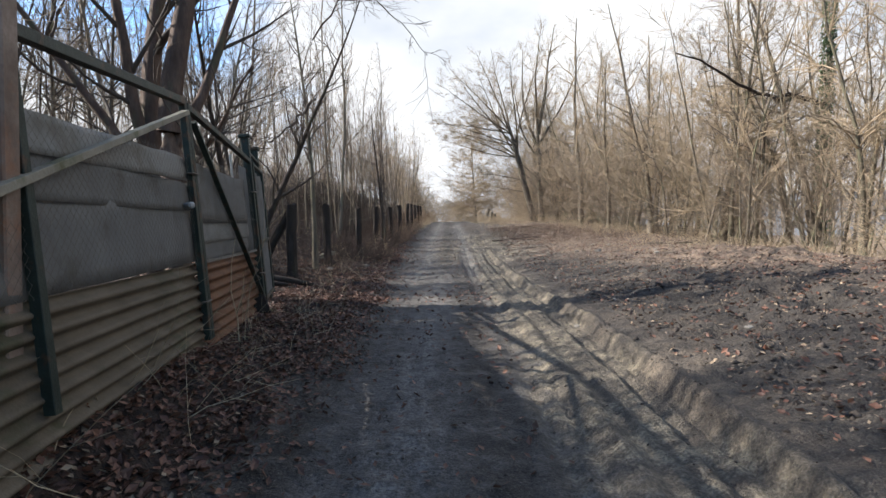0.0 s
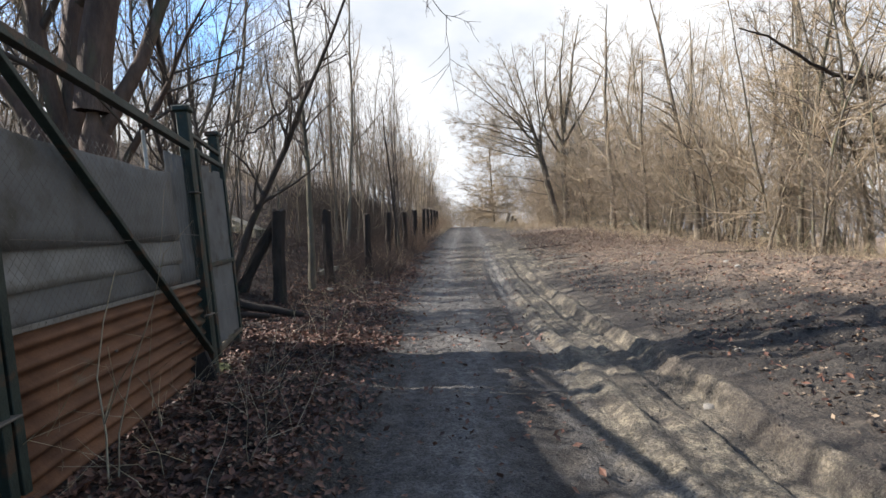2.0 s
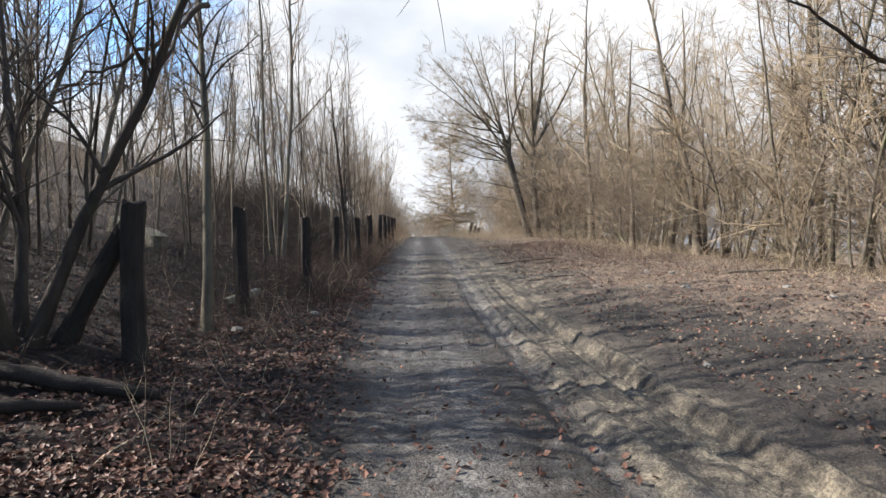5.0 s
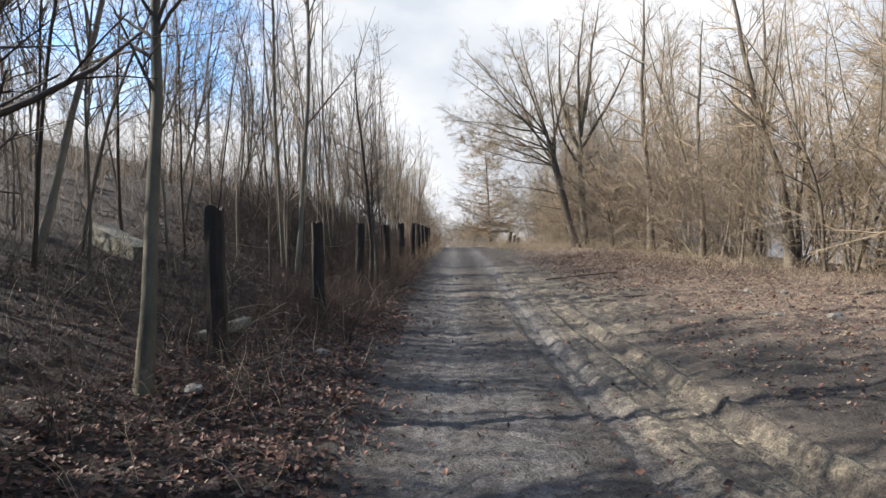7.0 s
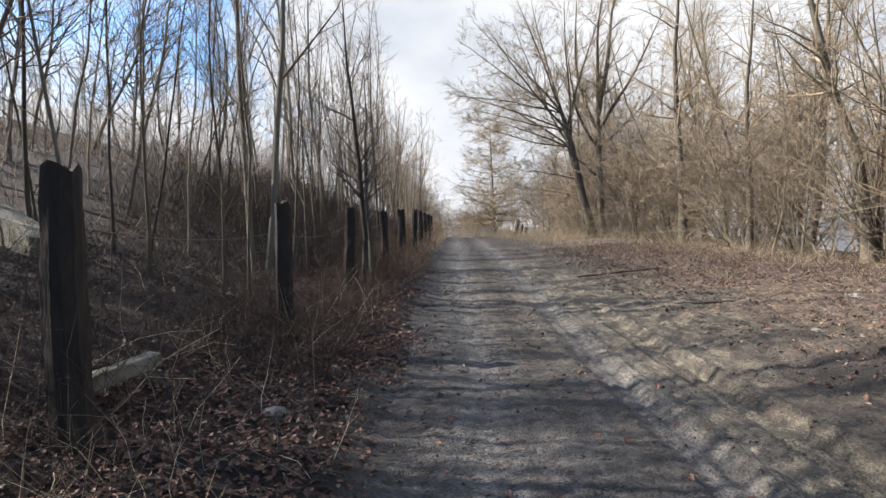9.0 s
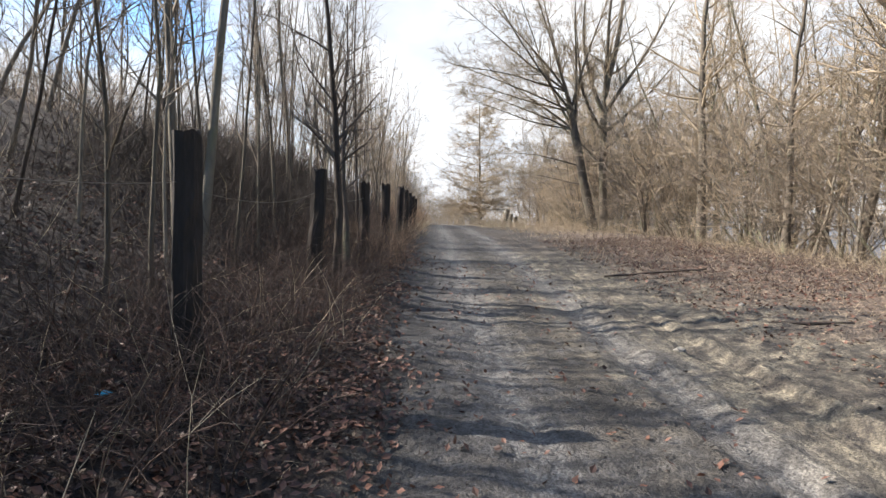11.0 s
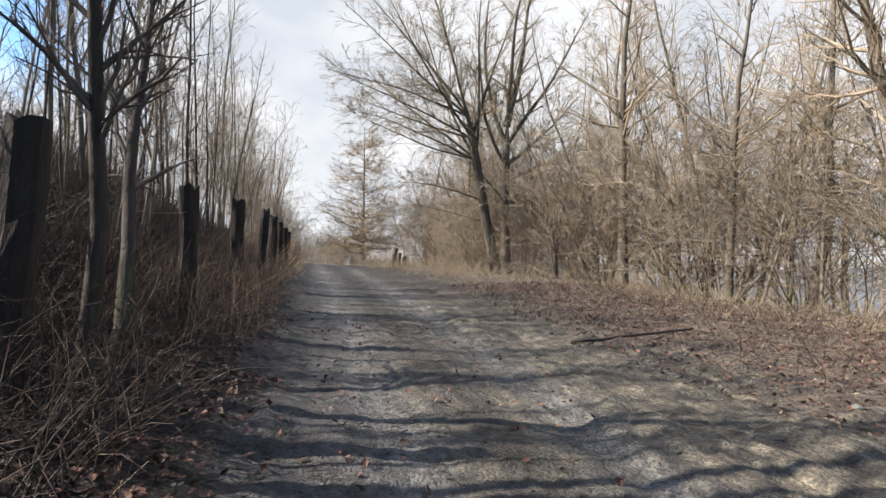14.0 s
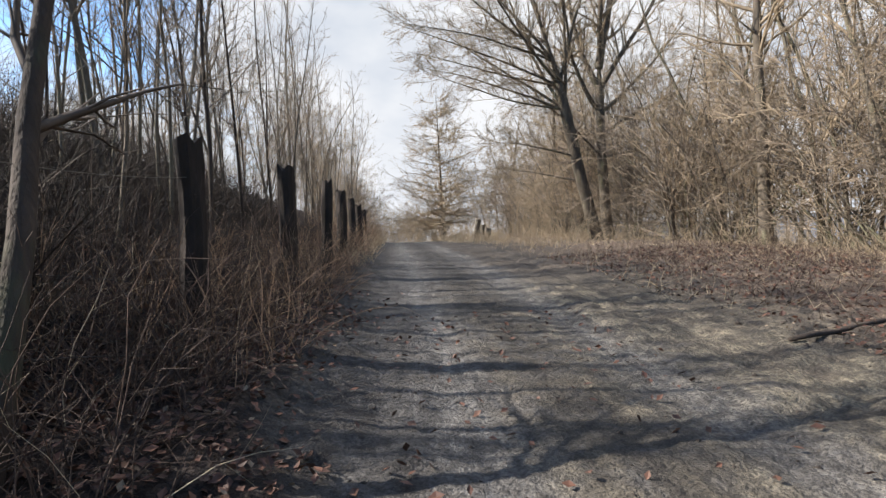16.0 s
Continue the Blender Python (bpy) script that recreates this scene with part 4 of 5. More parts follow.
def build_gate(name, label, y0, y1, top0, top1, foot0, foot1):
    """A leaf of the gate: frame, brace, sheets and netting."""
    g = tagged(new(name), label, "gate", "gate leaves")
    g.matrix_basis = LEAN_BACK
    front = 0.05

    def P(y, z, o=0.0):
        return (gx(y) + front + o, y, z)

    part("stile", bm_mesh("stile", bar(P(y0 + 0.03, foot0), P(y0 + 0.03, top0), 0.07, 0.06), M_GREEN), g)
    stile = part("stile", bm_mesh("stile", bar(P(y1 - 0.03, foot1), P(y1 - 0.03, top1), 0.07, 0.06), M_GREEN), g)
    for zz in (0.55, 1.95):
        part("hinge", bm_mesh("hinge", bar(P(y1 - 0.16, zz, 0.036), P(y1 + 0.05, zz, 0.036), 0.07, 0.014), M_WIRE), stile, "rusty strap hinge")
    part("top_rail", bm_mesh("top_rail", bar(P(y0, top0), P(y1, top1), 0.075, 0.075), M_GREEN), g)
    return g, P


leaf_a, PA = build_gate("gate_leaf", "old green steel gate leaf clad with corrugated sheet and panels", 3.02, 6.12, 2.46, 2.74, 0.36, 0.12)
part("brace", bm_mesh("brace", bar(PA(6.1, 2.62, 0.03), PA(2.6, 1.52, 0.03), 0.07, 0.05), M_CONC), leaf_a, "pale lichen-covered timber brace")
part("corrugated_sheet", wavy_sheet(1.6, 6.1, 0.08, 1.02, 8, 0.03, M_MOSSY, tilt=-0.05), leaf_a, "mossy brown corrugated sheet")
part("panel", flat_sheet(1.6, 6.1, 1.0, 1.62, M_GREY2, 0.0), leaf_a)
part("panel", flat_sheet(1.6, 6.1, 1.55, 1.86, M_GREY2, 0.014, -0.02), leaf_a)
part("panel", flat_sheet(1.6, 6.1, 1.78, 2.04, M_GREY, 0.026, -0.03, tilt=0.1), leaf_a, "pale grey translucent panel")
part("netting", netting(1.6, 6.1, 1.0, 2.14, 0.045), leaf_a, "rusty diamond wire netting")
part("stub_pipe", bm_mesh("stub_pipe", bar((gx(5.9) + 0.02, 5.9, 1.6), (gx(5.9) + 0.14, 5.8, 1.6), 0.07, 0.07, bevel=0.02), M_WHITE), leaf_a, "pale pipe end")

leaf_b, PB = build_gate("gate_leaf", "green steel gate leaf with a diagonal brace over rusty corrugated sheet", 6.16, 9.6, 2.7, 2.48, 0.12, -0.02)
part("brace", bm_mesh("brace", bar(PB(6.35, 2.56, 0.02), PB(9.52, 0.12, 0.02), 0.07, 0.045), M_GREEN), leaf_b)
part("corrugated_sheet", wavy_sheet(6.1, 9.55, -0.02, 0.98, 8, 0.03, M_RUST, tilt=-0.03), leaf_b, "rust-red corrugated sheet")
part("edge_strip", bm_mesh("edge_strip", bar((gx(6.2) + 0.035, 6.2, 0.975), (gx(9.5) + 0.035, 9.5, 0.95), 0.012, 0.035, bevel=0.003), M_STONE), leaf_b, "pale bare top edge of the rusty sheet")
part("panel", flat_sheet(6.1, 9.0, 0.97, 1.2, M_GREY2, 0.0), leaf_b, "dark lower panel strip")
part("panel", flat_sheet(6.1, 9.05, 1.18, 1.46, M_GREY, 0.014), leaf_b, "pale grey panel strip")
part("panel", flat_sheet(6.1, 9.05, 1.42, 2.12, M_GREY2, 0.026, -0.02), leaf_b, "large dark grey panel")
part("panel", wavy_sheet(9.0, 9.55, 0.94, 2.36, 6, 0.012, M_GREY2, upright=True, off=-0.02), leaf_b, "upright ribbed grey panel")
part("netting", netting(6.3, 9.5, 0.96, 2.2, 0.05), leaf_b, "rusty diamond wire netting")
wire_y = np.linspace(6.3, 9.5, 14)
WP = np.array([[(gx(a) + 0.085, a, 1.46 + 0.02 * math.sin(a * 2.3)) for a in wire_y]])
wire = part("wire", quad_mesh("wire", *tubes(WP, np.full(WP.shape[:2], 0.003), 4), M_WIRE), leaf_b, "rusty strand of barbed wire")
for a in np.arange(6.5, 9.5, 0.22):
    part("barb", bm_mesh("barb", bar((gx(a) + 0.085, a - 0.012, 1.445 + 0.02 * math.sin(a * 2.3)), (gx(a) + 0.085, a + 0.012, 1.475 + 0.02 * math.sin(a * 2.3)), 0.004, 0.004, bevel=0), M_WIRE), wire)
part("pipe", bm_mesh("pipe", bar((gx(8.6) - 0.05, 8.6, 1.9), (gx(8.6) - 0.05, 8.6, 2.5), 0.035, 0.035, bevel=0.012), M_WHITE), leaf_b, "white upright pipe")
for zz, yy in ((0.4, 8.7), (0.62, 7.4), (0.25, 7.9)):
    part("rivet", bm_mesh("rivet", bar((gx(yy) + 0.03, yy, zz), (gx(yy) + 0.05, yy, zz), 0.02, 0.02, bevel=0.006), M_WIRE), leaf_b)


def gate_post(x, y, z0, z1, name="gate_post", label="square green gate post with a capped top", w=0.13, mat_=None, lean=-3.8):
    p = tagged(new(name), label, "gate post", "gate posts")
    p.matrix_basis = pose(x, y, z0, 0, lean, 9.6)
    h = z1 - z0
    part("shaft", bm_mesh("shaft", bar((0, 0, -0.4), (0, 0, h), w, w, (0, 1, 0), 0.01), mat_ or M_GREEN), p)
    part("cap", bm_mesh("cap", bar((0, 0, h), (0, 0, h + 0.07), w * 1.5, w * 1.5, (0, 1, 0), 0.015), mat_ or M_GREEN), p)
    return p


gate_post(gx(9.72), 9.72, -0.1, 2.9)
gate_post(-3.72, 11.5, -0.15, 2.92)
gate_post(gx(2.9) - 0.16, 2.9, 0.25, 4.6, label="tall rusty steel post at the hinge end", w=0.14, lean=2.0, mat_=mat("rusty_post", (0.10, 0.07, 0.055), (0.24, 0.19, 0.16), 4, 0.7, 0.4, 50, stain=(0.19, 0.09, 0.05), stain_scale=3))

wicket = tagged(new("wicket_gate"), "narrow green-framed wicket with grey ribbed boards", "gate")
wicket.matrix_basis = LEAN_BACK


def wx(y):
    """The wicket's line, set back a little from the gate's."""
    return gx(9.72) - 0.24 * (y - 9.72)


for yy in (9.88, 11.34):
    part("stile", bm_mesh("stile", bar((wx(yy) + 0.05, yy, 0.0), (wx(yy) + 0.05, yy, 2.5), 0.06, 0.06), M_GREEN), wicket)
for zz in (0.06, 1.1, 2.46):
    part("rail", bm_mesh("rail", bar((wx(9.85) + 0.05, 9.85, zz), (wx(11.37) + 0.05, 11.37, zz), 0.06, 0.055), M_MOSSY if zz < 0.1 else M_GREEN), wicket, "mossy bottom rail" if zz < 0.1 else "")
part("rail", bm_mesh("rail", bar((wx(9.74), 9.74, 2.68), (wx(11.45), 11.45, 2.66), 0.05, 0.05), M_GREEN), wicket)
for k in range(7):
    ya, yb = 9.9 + k * 0.205, 9.9 + k * 0.205 + 0.195
    ym = (ya + yb) / 2
    part("board", bm_mesh("board", bar((wx(ym) + 0.02, ym, 0.08 + 0.02 * (k % 2)), (wx(ym) + 0.02, ym, 2.28 + 0.04 * (k % 3)), 0.018, 0.195, (0, 1, 0), 0.004), M_GREY2), wicket)


# ---- fence posts ----
def fence_post(x, y, top, w=0.24, tip=(0, 0), turn=0.0, seed=0, label="rotting dark wooden fence post in dead leaves", wood=None):
    r = random.Random(seed)
    z0 = hz(x, y)
    h = (top - z0)
    bm = bmesh.new()
    rings = []
    k, s = 9, 10
    for i in range(k + 1):
        u = i / k
        ring = []
        for j in range(s):
            a = j * 2 * math.pi / s
            sq = 1.0 / max(abs(math.cos(a)), abs(math.sin(a))) ** 0.6
            rad = w / 2 * sq * (1.25 - 0.3 * min(1, u * 3) - 0.06 * u) * (1 + r.uniform(-0.09, 0.09))
            zz = -0.35 + (h + 0.35) * u + (r.uniform(-0.08, 0.05) if i == k else 0)
            ring.append(bm.verts.new((rad * math.cos(a) + 0.02 * math.sin(u * 5 + seed), rad * math.sin(a), zz)))
        rings.append(ring)
    for a, c in zip(rings, rings[1:]):
        for j in range(s):
            bm.faces.new((a[j], a[(j + 1) % s], c[(j + 1) % s], c[j]))
    top_v = bm.verts.new((0.02, 0, h - 0.05))
    for j in range(s):
        bm.faces.new((rings[-1][j], rings[-1][(j + 1) % s], top_v))
    ob = tagged(new("fence_post", bm_mesh("fence_post", bm, wood or M_POST)), label, "fence post", "fence posts")
    ob.matrix_basis = pose(x, y, z0, tip[0], tip[1], turn)
    return ob


fence_post(-4.31, 15.15, 1.95, 0.3, (2, 2), 20, 1, "rotting dark post with a broken neighbour leaning on it")
fence_post(-4.13, 18.93, 2.04, 0.28, (0, -1.5), 10, 2)
fence_post(-3.7, 22.83, 2.0, 0.25, (1, -2), 30, 3)
for i, (x, y, top) in enumerate([(-3.7, 27.6, 2.2), (-3.35, 31.4, 2.26), (-3.15, 35.0, 2.48), (-2.95, 38.3, 2.65), (-2.9, 41.6, 2.75), (-2.85, 45, 2.8), (-2.85, 49, 2.85), (-2.85, 53.5, 2.9)]):
    fence_post(x, y, top, 0.25 if i % 2 else 0.28, (random.uniform(-2, 2), random.uniform(-2, 2)), i * 37, 10 + i)
broken = fence_post(-5.1, 15.2, hz(-5.1, 15.2) + 1.75, 0.24, (0, 0), 0, 33, "broken dark post leaning against another post")
broken.matrix_basis = pose(-5.15, 15.15, hz(-5.15, 15.15) + 0.05, 0, 29, 5)


def wire_strand(a, b, sag, label):
    """A sagging wire from post to post."""
    t = np.linspace(0, 1, 12)
    P = np.stack([a[0] + (b[0] - a[0]) * t, a[1] + (b[1] - a[1]) * t, a[2] + (b[2] - a[2]) * t - sag * 4 * t * (1 - t)], 1)[None]
    return tagged(new("fence_wire", quad_mesh("fence_wire", *tubes(P, np.full((1, 12), 0.003), 4), M_WIRE)), label, "wire", "fence wires")


wire_strand((-4.13, 18.93, 1.6), (-3.75, 22.8, 1.6), 0.12, "rusty sagging wire strung between fence posts")
wire_strand((-3.75, 22.8, 1.55), (-3.7, 27.6, 1.8), 0.15, "rusty sagging wire strung between fence posts")
wire_strand((-3.7, 27.6, 1.75), (-3.35, 31.4, 1.9), 0.1, "rusty sagging wire strung between fence posts")


# boughs that hang over the track and the clearing
def bough(parent, pts, r0, seed, twig_mat, bark, per=14, reach=1.2):
    r = np.random.RandomState(seed)
    inv = parent.matrix_basis.inverted()
    P = np.array([[tuple(inv @ Vector(p)) for p in pts]])
    k = P.shape[1]
    fineP = np.stack([np.interp(np.linspace(0, k - 1, 14), np.arange(k), P[0, :, c]) for c in range(3)], -1)[None]
    fineP[:, 1:] += r.normal(0, 0.05, fineP[:, 1:].shape)
    R = np.linspace(r0, r0 * 0.25, 14)[None]
    bp, bt, br, t = along(r, fineP, R, per, 0.15, 1.0)
    bl = reach * r.uniform(0.4, 1.2, len(bp))
    bP, bR = grow(r, bp, side_way(r, bt, (0.4, 1.0)), bl, np.maximum(br * 0.4, 0.008), 5, 0.16, -0.03, 0.4)
    tp, tt, tr, _ = along(r, bP, bR, 6, 0.2, 1.0)
    tP, tR = grow(r, tp, side_way(r, tt, (0.3, 0.9)), np.repeat(bl, 6) * 0.5, np.full(len(tp), 0.006), 3, 0.15, -0.02, 0.6)
    me = quad_mesh("bough", *merge([tubes(fineP, R, 6), tubes(bP, bR, 4), tubes(tP, tR, 3)]), bark)
    return part("bough", me, parent, "long crooked overhanging bough")


bough(bpy.data.objects["ivy_tree"], [(17.3, 25.8, 6.4), (15.6, 25.4, 6.8), (14.2, 25, 6.6), (12.8, 24.6, 7.1), (11.2, 24.2, 8.0), (9.8, 23.8, 8.3)], 0.11, 81, M_TWIG, M_BARK)
bough(bpy.data.objects["slim_tree"], [(-4.0, 17.1, 7.0), (-3.0, 16.6, 8.0), (-2.0, 16.2, 7.9), (-1.2, 15.8, 7.0), (-0.4, 15.5, 6.0)], 0.03, 82, M_TWIG, M_BARK, 16, 1.4)
bough(bpy.data.objects["slim_tree"], [(-4.0, 17.1, 5.2), (-4.6, 16.2, 4.2), (-5.3, 15.4, 3.4)], 0.05, 83, M_TWIG, M_BARK, 8, 0.8)


# ---- undergrowth and litter ----
def spread(r, n, x0, x1, y0, y1, near=0.0):
    """Random places on the land, thicker towards y0 where near is set."""
    u = r.rand(n) ** (1 + near)
    x, y = r.uniform(x0, x1, n), y0 + (y1 - y0) * u
    return x, y


def on_land(x, y, up=0.0):
    return np.stack([x, y, height(x, y) + up], 1)


def litter(name, label, seed, zones, size, material, lift=0.015):
    r = np.random.RandomState(seed)
    pts = []
    for n, x0, x1, y0, y1, near in zones:
        x, y = spread(r, n, x0, x1, y0, y1, near)
        if x0 < -1.9:
            rim = np.interp(y, [-5, 8, 15, 20, 24, 60], [-1.3, -1.45, -1.75, -2.15, -2.2, -2.05]) + (fbm(x, y, 0.9, 5) - 0.5) * -0.8
            keep = r.rand(n) > sstep(x, rim - 0.35, rim + 0.45) * 0.97
            x, y = x[keep], y[keep]
        pts.append(on_land(x, y, lift + r.uniform(0, 0.03, len(x))))
    return tagged(new(name, leaf_mesh(name, np.concatenate(pts), r, size, 0.45, material)), label, "dead leaves", kind="stuff")


litter("leaf_litter", "thick layer of damp red-brown dead leaves on the verge", 501,
       [(21000, -4.0, -0.9, 1.2, 12.5, 0.25), (13500, -4.6, -1.3, 11, 24, 0.2), (11000, -4.8, -1.3, 22, 36, 0.0), (8000, -9, -4.4, 11, 34, 0), (600, -1.5, 1.0, 1, 14, 0), (4500, 2.8, 9, 27, 42, 0), (5500, 2.6, 10, 3, 27, 0.2), (700, -1.6, 1.2, 12, 34, 0)], 0.072, M_LEAF)
litter("pale_leaf_litter", "scattered pale dry leaves on bare earth", 502,
       [(1500, -3.4, -1.5, 1.2, 14, 0.3), (1800, -4.2, -1.9, 14, 34, 0), (8000, 2.6, 11, 2, 32, 0.3), (9000, 4.5, 13.5, 13, 42, 0)], 0.05, M_LEAF_PALE)


def stems(name, label, seed, zones, material, category="undergrowth"):
    """Arching shoots: n, x0, x1, y0, y1, shortest, longest, radius, slope, rise."""
    r = np.random.RandomState(seed)
    sets = []
    for n, x0, x1, y0, y1, a, b, rad, slope, rise in zones:
        x, y = spread(r, n, x0, x1, y0, y1)
        way = np.stack([r.normal(0, slope, n), r.normal(0, slope, n), np.ones(n)], 1)
        way /= np.linalg.norm(way, axis=1, keepdims=True)
        ln = r.uniform(a, b, n)
        P, R = grow(r, on_land(x, y, -0.05), way, ln, rad * r.uniform(0.6, 1.3, n), 5, 0.17, rise, 0.35)
        sets.append(tubes(P, R, 3))
        if a > 0.3:
            tp, tt, tr, _ = along(r, P, R, 2, 0.25, 1.0)
            tP, tR = grow(r, tp, side_way(r, tt, (0.4, 1.0)), np.repeat(ln, 2) * 0.4, tr * 0.7, 3, 0.15, rise, 0.5)
            sets.append(tubes(tP, tR, 3))
    return tagged(new(name, quad_mesh(name, *merge(sets), material)), label, category, kind="stuff")


stems("bramble_thicket", "tangled red-brown brambles along the fence row", 511,
      [(1900, -4.8, -2.75, 21, 36, 0.5, 1.3, 0.006, 0.45, -0.16), (400, -4.7, -2.6, 36, 52, 0.6, 1.4, 0.007, 0.45, -0.14),
       (260, -4.9, -3.3, 14, 22, 0.4, 1.0, 0.004, 0.5, -0.16), (160, -5.2, -3.2, 15.5, 20, 0.6, 1.5, 0.004, 0.4, -0.08), (700, -3.9, -2.5, 22, 34, 0.31, 0.7, 0.004, 0.6, -0.2)], M_TWIG_RED)
stems("fence_brush", "tan dry brush growing through the fence row", 520,
      [(900, -4.4, -2.35, 30, 46, 0.4, 1.2, 0.006, 0.4, -0.1), (700, -4.4, -2.3, 44, 75, 0.6, 1.6, 0.010, 0.35, -0.06)], M_BRUSH)
stems("bank_scrub", "leafless scrub covering the bank, its colour darkened for shade", 512,
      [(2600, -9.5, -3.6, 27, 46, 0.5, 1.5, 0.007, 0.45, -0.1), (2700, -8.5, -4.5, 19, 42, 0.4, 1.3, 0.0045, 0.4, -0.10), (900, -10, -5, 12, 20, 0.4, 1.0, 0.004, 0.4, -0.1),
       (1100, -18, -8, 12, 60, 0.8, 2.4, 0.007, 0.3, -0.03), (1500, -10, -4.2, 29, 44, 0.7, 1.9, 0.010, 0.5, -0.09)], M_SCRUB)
stems("hillside_brush", "grey-brown leafless brush covering the hillside", 519,
      [(2600, -26, -9, 14, 60, 1.0, 3.0, 0.012, 0.35, -0.02)], M_TWIG_MID)
stems("low_scrub", "low reddish scrub at the edge of the clearing", 516,
      [(1500, 3.2, 9.5, 28, 42, 0.31, 0.8, 0.005, 0.6, -0.16), (500, 8, 14, 22, 34, 0.31, 0.8, 0.005, 0.6, -0.14)], M_TWIG_RED)
stems("dry_stalks", "thin pale dry stalks standing and fallen on the verge", 513,
      [(2, -2.5, -2.4, 6.7, 6.9, 1.3, 1.6, 0.007, 0.05, 0.0), (140, -3.3, -1.7, 1.4, 10, 0.35, 1.1, 0.0045, 0.6, -0.12), (50, -3.6, -2.2, 12, 20, 0.35, 0.9, 0.004, 0.5, -0.1),
       (150, -4.6, -2.6, 18, 36, 0.4, 1.2, 0.004, 0.5, -0.12), (160, -9, -4.6, 16, 36, 0.5, 1.3, 0.004, 0.5, -0.1)], M_STALK)
stems("dry_grass", "tufts of straw-coloured dry grass at the wood edge", 514,
      [(1500, 4.5, 10, 16, 34, 0.08, 0.28, 0.004, 0.6, -0.15), (1600, 8, 15, 20, 50, 0.15, 0.5, 0.005, 0.5, -0.12), (900, 2.6, 8, 32, 60, 0.15, 0.5, 0.006, 0.5, -0.12),
       (700, 2.4, 5, 55, 90, 0.3, 0.8, 0.012, 0.4, -0.1), (600, -3.2, -2.0, 40, 90, 0.3, 0.8, 0.010, 0.4, -0.1)], M_STALK, "grass")
stems("edge_grass", "rank dry grass and weeds along the wood edge", 517,
      [(700, 11.5, 16.5, 17, 30, 0.31, 0.9, 0.006, 0.45, -0.1), (800, 7.5, 12.5, 30, 45, 0.31, 0.9, 0.007, 0.45, -0.1), (700, 3.2, 9.5, 45, 60, 0.4, 1.0, 0.01, 0.45, -0.1),
       (500, 2.3, 6, 58, 82, 0.4, 1.1, 0.014, 0.4, -0.08), (400, -4.2, -2.2, 50, 82, 0.4, 1.2, 0.014, 0.4, -0.08)], M_TWIG_WARM, "grass")
stems("far_thicket", "low thicket closing the far end of the track", 518,
      [(420, -8, 10, 96, 130, 2.5, 5.0, 0.035, 0.3, -0.02), (200, 8, 12, 60, 95, 1.5, 3.5, 0.025, 0.35, -0.03), (200, -7, -3.6, 60, 95, 2.0, 4.5, 0.025, 0.35, -0.03)], M_TWIG_WARM)
stems("fallen_twigs", "fallen twigs and small sticks on the ground", 515,
      [(260, 2.3, 9, 3, 34, 0.15, 0.29, 0.006, 8, -0.02), (160, -3.8, -1.6, 1.5, 34, 0.15, 0.29, 0.005, 8, -0.02)], M_TWIG, "twigs")


def clods():
    """Lumps of churned soil."""
    r = np.random.RandomState(521)
    xs, ys, ss = [], [], []
    for n, x0, x1, y0, y1, a, b in ((3600, 2.8, 9.5, 4, 13, 0.010, 0.055), (3000, 2.2, 9, 2, 26, 0.008, 0.035), (900, 5, 12, 13, 19, 0.015, 0.06), (1500, -1.6, 2.3, 1.5, 20, 0.006, 0.022),
                                    (1200, -1.8, 4, 18, 34, 0.006, 0.025), (900, 2.5, 8, 28, 40, 0.015, 0.06)):
        x, y = spread(r, n, x0, x1, y0, y1, 0.2)
        xs.append(x), ys.append(y), ss.append(a + (b - a) * r.rand(n) ** 2.5)
    x, y, s = np.concatenate(xs), np.concatenate(ys), np.concatenate(ss)
    c = on_land(x, y)
    shape = np.array([[1, 0, 0], [0, 1, 0], [-1, 0, 0], [0, -1, 0], [0, 0, 0.7], [0, 0, -0.6]])
    v = c[:, None] + shape[None] * s[:, None, None] * r.uniform(0.6, 1.4, (len(s), 6, 3)) + r.normal(0, 0.15, (len(s), 6, 3)) * s[:, None, None]
    tri = np.array([[0, 1, 4], [1, 2, 4], [2, 3, 4], [3, 0, 4], [1, 0, 5], [2, 1, 5], [3, 2, 5], [0, 3, 5]])
    f = (np.arange(len(s))[:, None, None] * 6 + tri[None]).reshape(-1, 3)
    return tagged(new("soil_clods", quad_mesh("soil_clods", v.reshape(-1, 3), f, M_CLOD)), "crumbled lumps of dark churned soil", "soil", kind="stuff")


clods()


def rock_mesh(seed, material, flat=0.6):
    bm = bmesh.new()
    bmesh.ops.create_icosphere(bm, subdivisions=2, radius=1)
    for v in bm.verts:
        n = noise.noise(v.co * 1.3 + Vector((seed * 7.1, 0, 0)))
        v.co *= 1 + 0.45 * n
        v.co.z *= flat
    return bm_mesh("stone", bm, material)


ROCKS = [rock_mesh(i, M_STONE) for i in range(4)]
for i, (x, y, s) in enumerate([(5.7, 21.0, 0.13), (6.6, 17.5, 0.09), (4.2, 23.2, 0.09), (1.45, 25.1, 0.07), (2.1, 8.7, 0.07), (3.1, 10.2, 0.05), (5.0, 21.5, 0.08), (7.5, 20.0, 0.1),
                               (3.6, 27.5, 0.05), (6.8, 26.0, 0.12), (7.3, 25.2, 0.1), (4.4, 12.0, 0.05), (3.8, 6.9, 0.05), (2.9, 14.8, 0.06), (-3.0, 20.1, 0.1), (-3.75, 17.35, 0.1), (9.2, 24.6, 0.14)]):
    o = tagged(new("stone", ROCKS[i % 4]), "pale rounded stone half sunk in soil", "stone", "stones on the clearing")
    o.matrix_basis = pose(x, y, hz(x, y) + s * 0.15, 0, 0, i * 67) @ Matrix.Scale(s, 4)
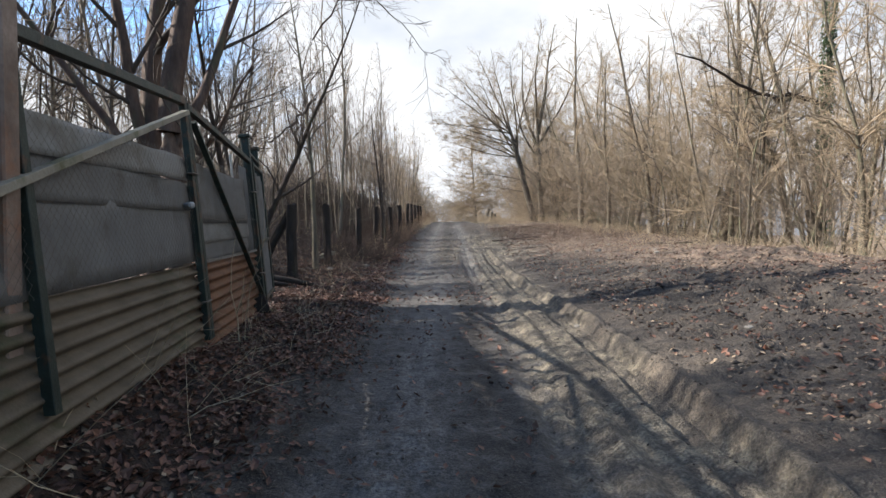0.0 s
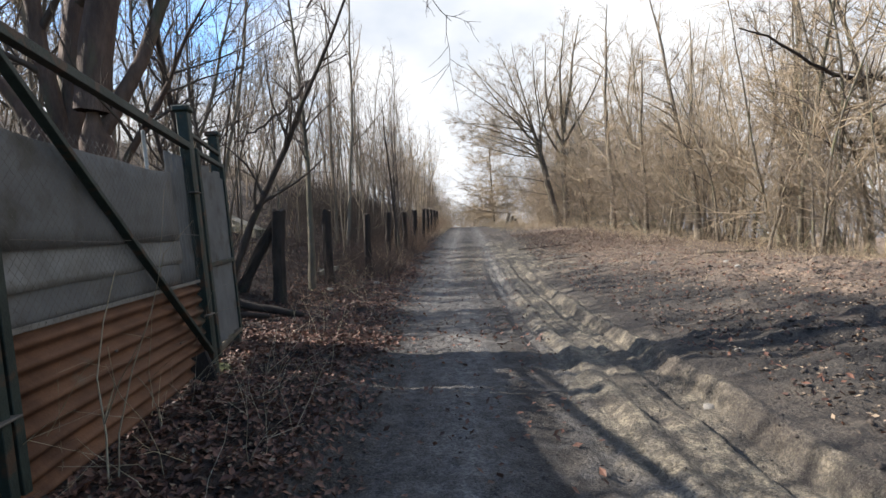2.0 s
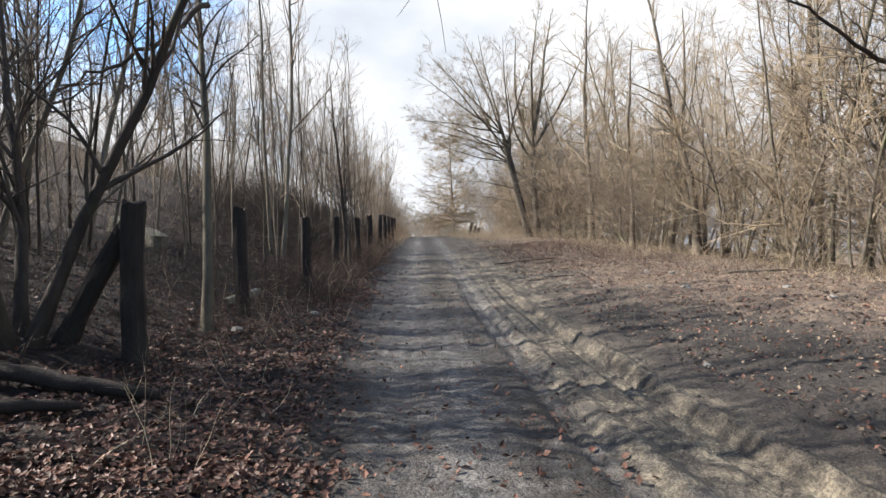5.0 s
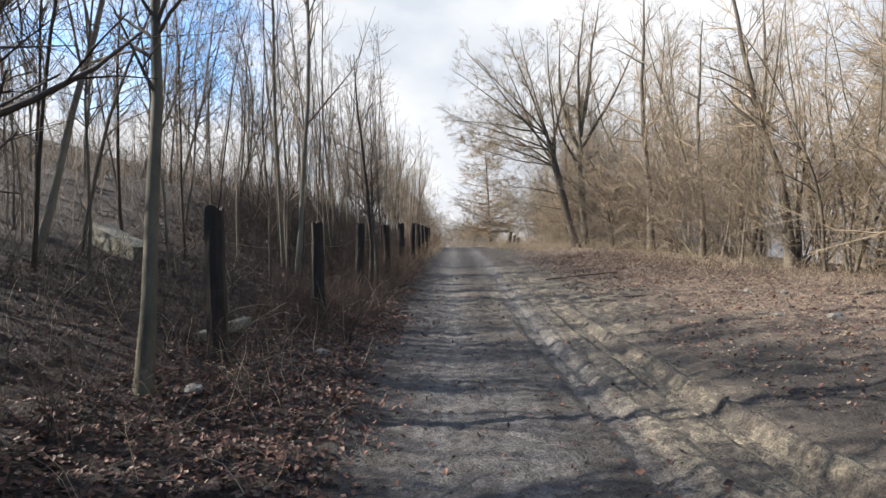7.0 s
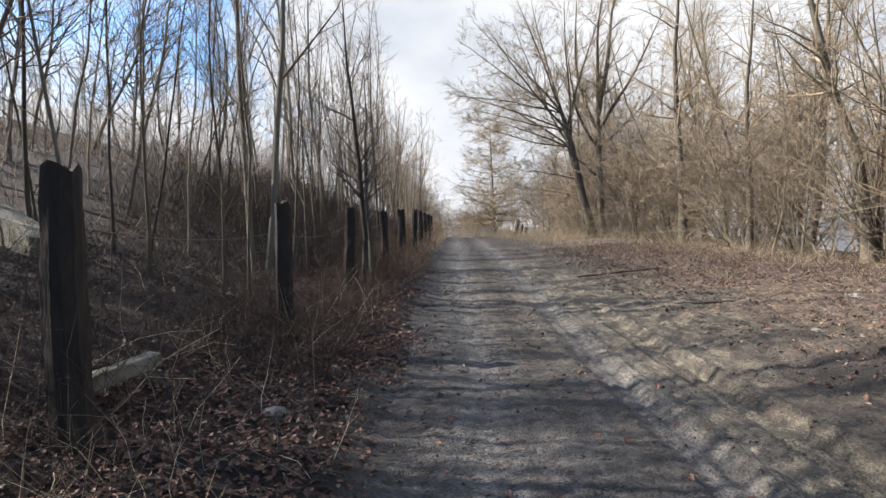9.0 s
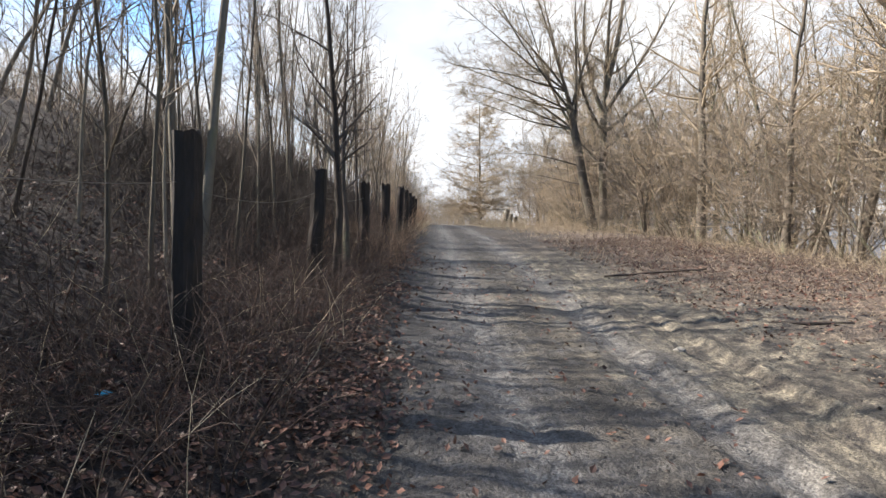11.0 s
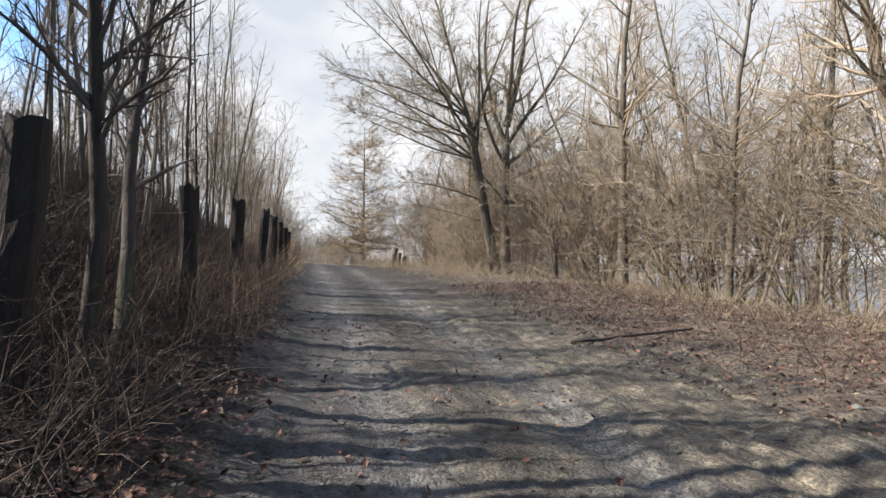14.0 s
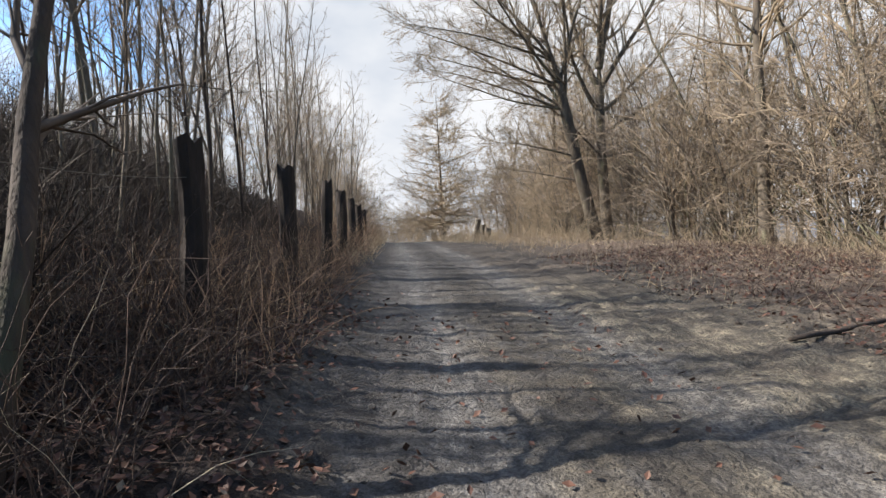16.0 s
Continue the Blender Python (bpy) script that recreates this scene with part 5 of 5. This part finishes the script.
moss = tagged(new("moss_cushion", rock_mesh(9, M_MOSS, 0.5)), "bright green moss cushion at the foot of the gate", "moss")
moss.matrix_basis = pose(-3.3, 10.1, hz(-3.3, 10.1), 0, 0, 25) @ Matrix.Diagonal((0.12, 0.3, 0.1, 1))
copy_thing(moss, pose(-1.95, 2.75, hz(-1.95, 2.75), 0, 0, 50) @ Matrix.Diagonal((0.09, 0.1, 0.09, 1)))


def log(name, label, a, b, r0, seed, material, category="log"):
    """A lying trunk from a to b, heights above the land."""
    r = np.random.RandomState(seed)
    k = 10
    t = np.linspace(0, 1, k)
    P = np.stack([a[0] + (b[0] - a[0]) * t, a[1] + (b[1] - a[1]) * t, 0 * t], 1)
    P[:, 2] = height(P[:, 0], P[:, 1]) * 0 + np.linspace(hz(a[0], a[1]) + a[2], hz(b[0], b[1]) + b[2], k)
    P[1:-1] += r.normal(0, r0 * 0.22, (k - 2, 3))
    R = r0 * r.uniform(0.85, 1.12, k) * np.linspace(1.1, 0.8, k)
    R[0], R[-1] = R[0] * 0.75, R[-1] * 0.6
    v, f = tubes(P[None], R[None], 9)
    bm = bmesh.new()
    vs = [bm.verts.new(c) for c in v]
    for q in f:
        bm.faces.new([vs[i] for i in q])
    bm.faces.new(vs[:9][::-1])
    bm.faces.new(vs[-9:])
    return tagged(new(name, bm_mesh(name, bm, material, True)), label, category)


# the first log stands in for a dark low ledge at the ditch
log("fallen_log", "dark log shape standing in for a low ledge across the verge", (-6.2, 13.6, 0.07), (-3.4, 13.9, 0.06), 0.09, 531, M_POST)
log("fallen_log", "thin dark fallen log by the fence", (-5.2, 12.6, 0.06), (-3.9, 13.4, 0.06), 0.07, 532, M_POST)
log("fallen_branch", "dark fallen branch lying on the clearing", (2.4, 31.2, 0.03), (5.2, 31.9, 0.04), 0.028, 533, M_BARK, "branch")
log("fallen_branch", "thin fallen branch on the clearing", (3.0, 26.4, 0.02), (4.4, 26.0, 0.03), 0.025, 534, M_BARK, "branch")
log("fallen_branch", "pale fallen branch by the wood edge", (8.5, 24.3, 0.05), (11.2, 25.4, 0.08), 0.05, 535, M_BARK_GREY, "branch")


def concrete_beam(label, a, b, w, d):
    bm = bar(a, b, w, d, bevel=0.012)
    bmesh.ops.subdivide_edges(bm, edges=[e for e in bm.edges if e.calc_length() > 0.3], cuts=6)
    for v in bm.verts:
        v.co += Vector((noise.noise(v.co * 5), noise.noise(v.co * 5 + Vector((9, 0, 0))), noise.noise(v.co * 5 + Vector((0, 9, 0))))) * 0.018
    return tagged(new("concrete_beam", bm_mesh("concrete_beam", bm, M_CONC)), label, "beam", "broken concrete beams")


concrete_beam("broken pale concrete beam lying by a fence post", (-4.62, 19.35, hz(-4.62, 19.35) + 0.06), (-4.26, 20.3, hz(-4.26, 20.3) + 0.26), 0.16, 0.14)
concrete_beam("weathered concrete beam lying on the bank", (-9.6, 24.6, hz(-9.6, 24.6) + 0.3), (-7.9, 23.7, hz(-7.9, 23.7) + 0.12), 0.5, 0.45)
slab_bm = bar((-2.98, 9.05, hz(-2.98, 9.05) + 0.02), (-3.12, 9.1, hz(-3.12, 9.1) + 0.3), 0.26, 0.04, (0, 1, 0), 0.012)
tagged(new("stone_slab", bm_mesh("stone_slab", slab_bm, M_POST)), "dark slab leaning against the foot of the gate", "slab")
scrap = tagged(new("plastic_scrap", leaf_mesh("plastic_scrap", np.array([[0.0, 0, 0.04], [0.03, 0.02, 0.05]]), np.random.RandomState(3), 0.12, 0.5, M_BLUE)), "small scrap of blue plastic litter", "litter")
scrap.matrix_basis = pose(-4.0, 22.1, hz(-4.0, 22.1) + 0.02)

# far end of the track
for i in range(10):
    x, y = rng.uniform(-4.5, 5.5), rng.uniform(96, 125)
    plant("bush", rng.randint(4), "tangled bare shrub of warm tan twigs", "shrubs at the wood edge", stand(x, y, rng.uniform(0, 360), rng.uniform(0.8, 1.2)))
for i in range(7):
    y = 58 + i * 5.5
    plant("bush", rng.randint(4), "tangled bare shrub of warm tan twigs", "shrubs at the wood edge", stand(-4.2 - rng.uniform(0, 1), y, rng.uniform(0, 360), rng.uniform(0.6, 1.0)))
for i, (x, y, top) in enumerate([(4.2, 63.5, 1.5), (4.7, 64.2, 1.1), (5.2, 63.6, 0.8)]):
    fence_post(x, y, hz(x, y) + top, 0.4, (random.uniform(-9, 9), random.uniform(-9, 9)), i * 50, 60 + i, "splintered dead tree stump at the bend", M_BARK_GREY).name = "tree_stump"
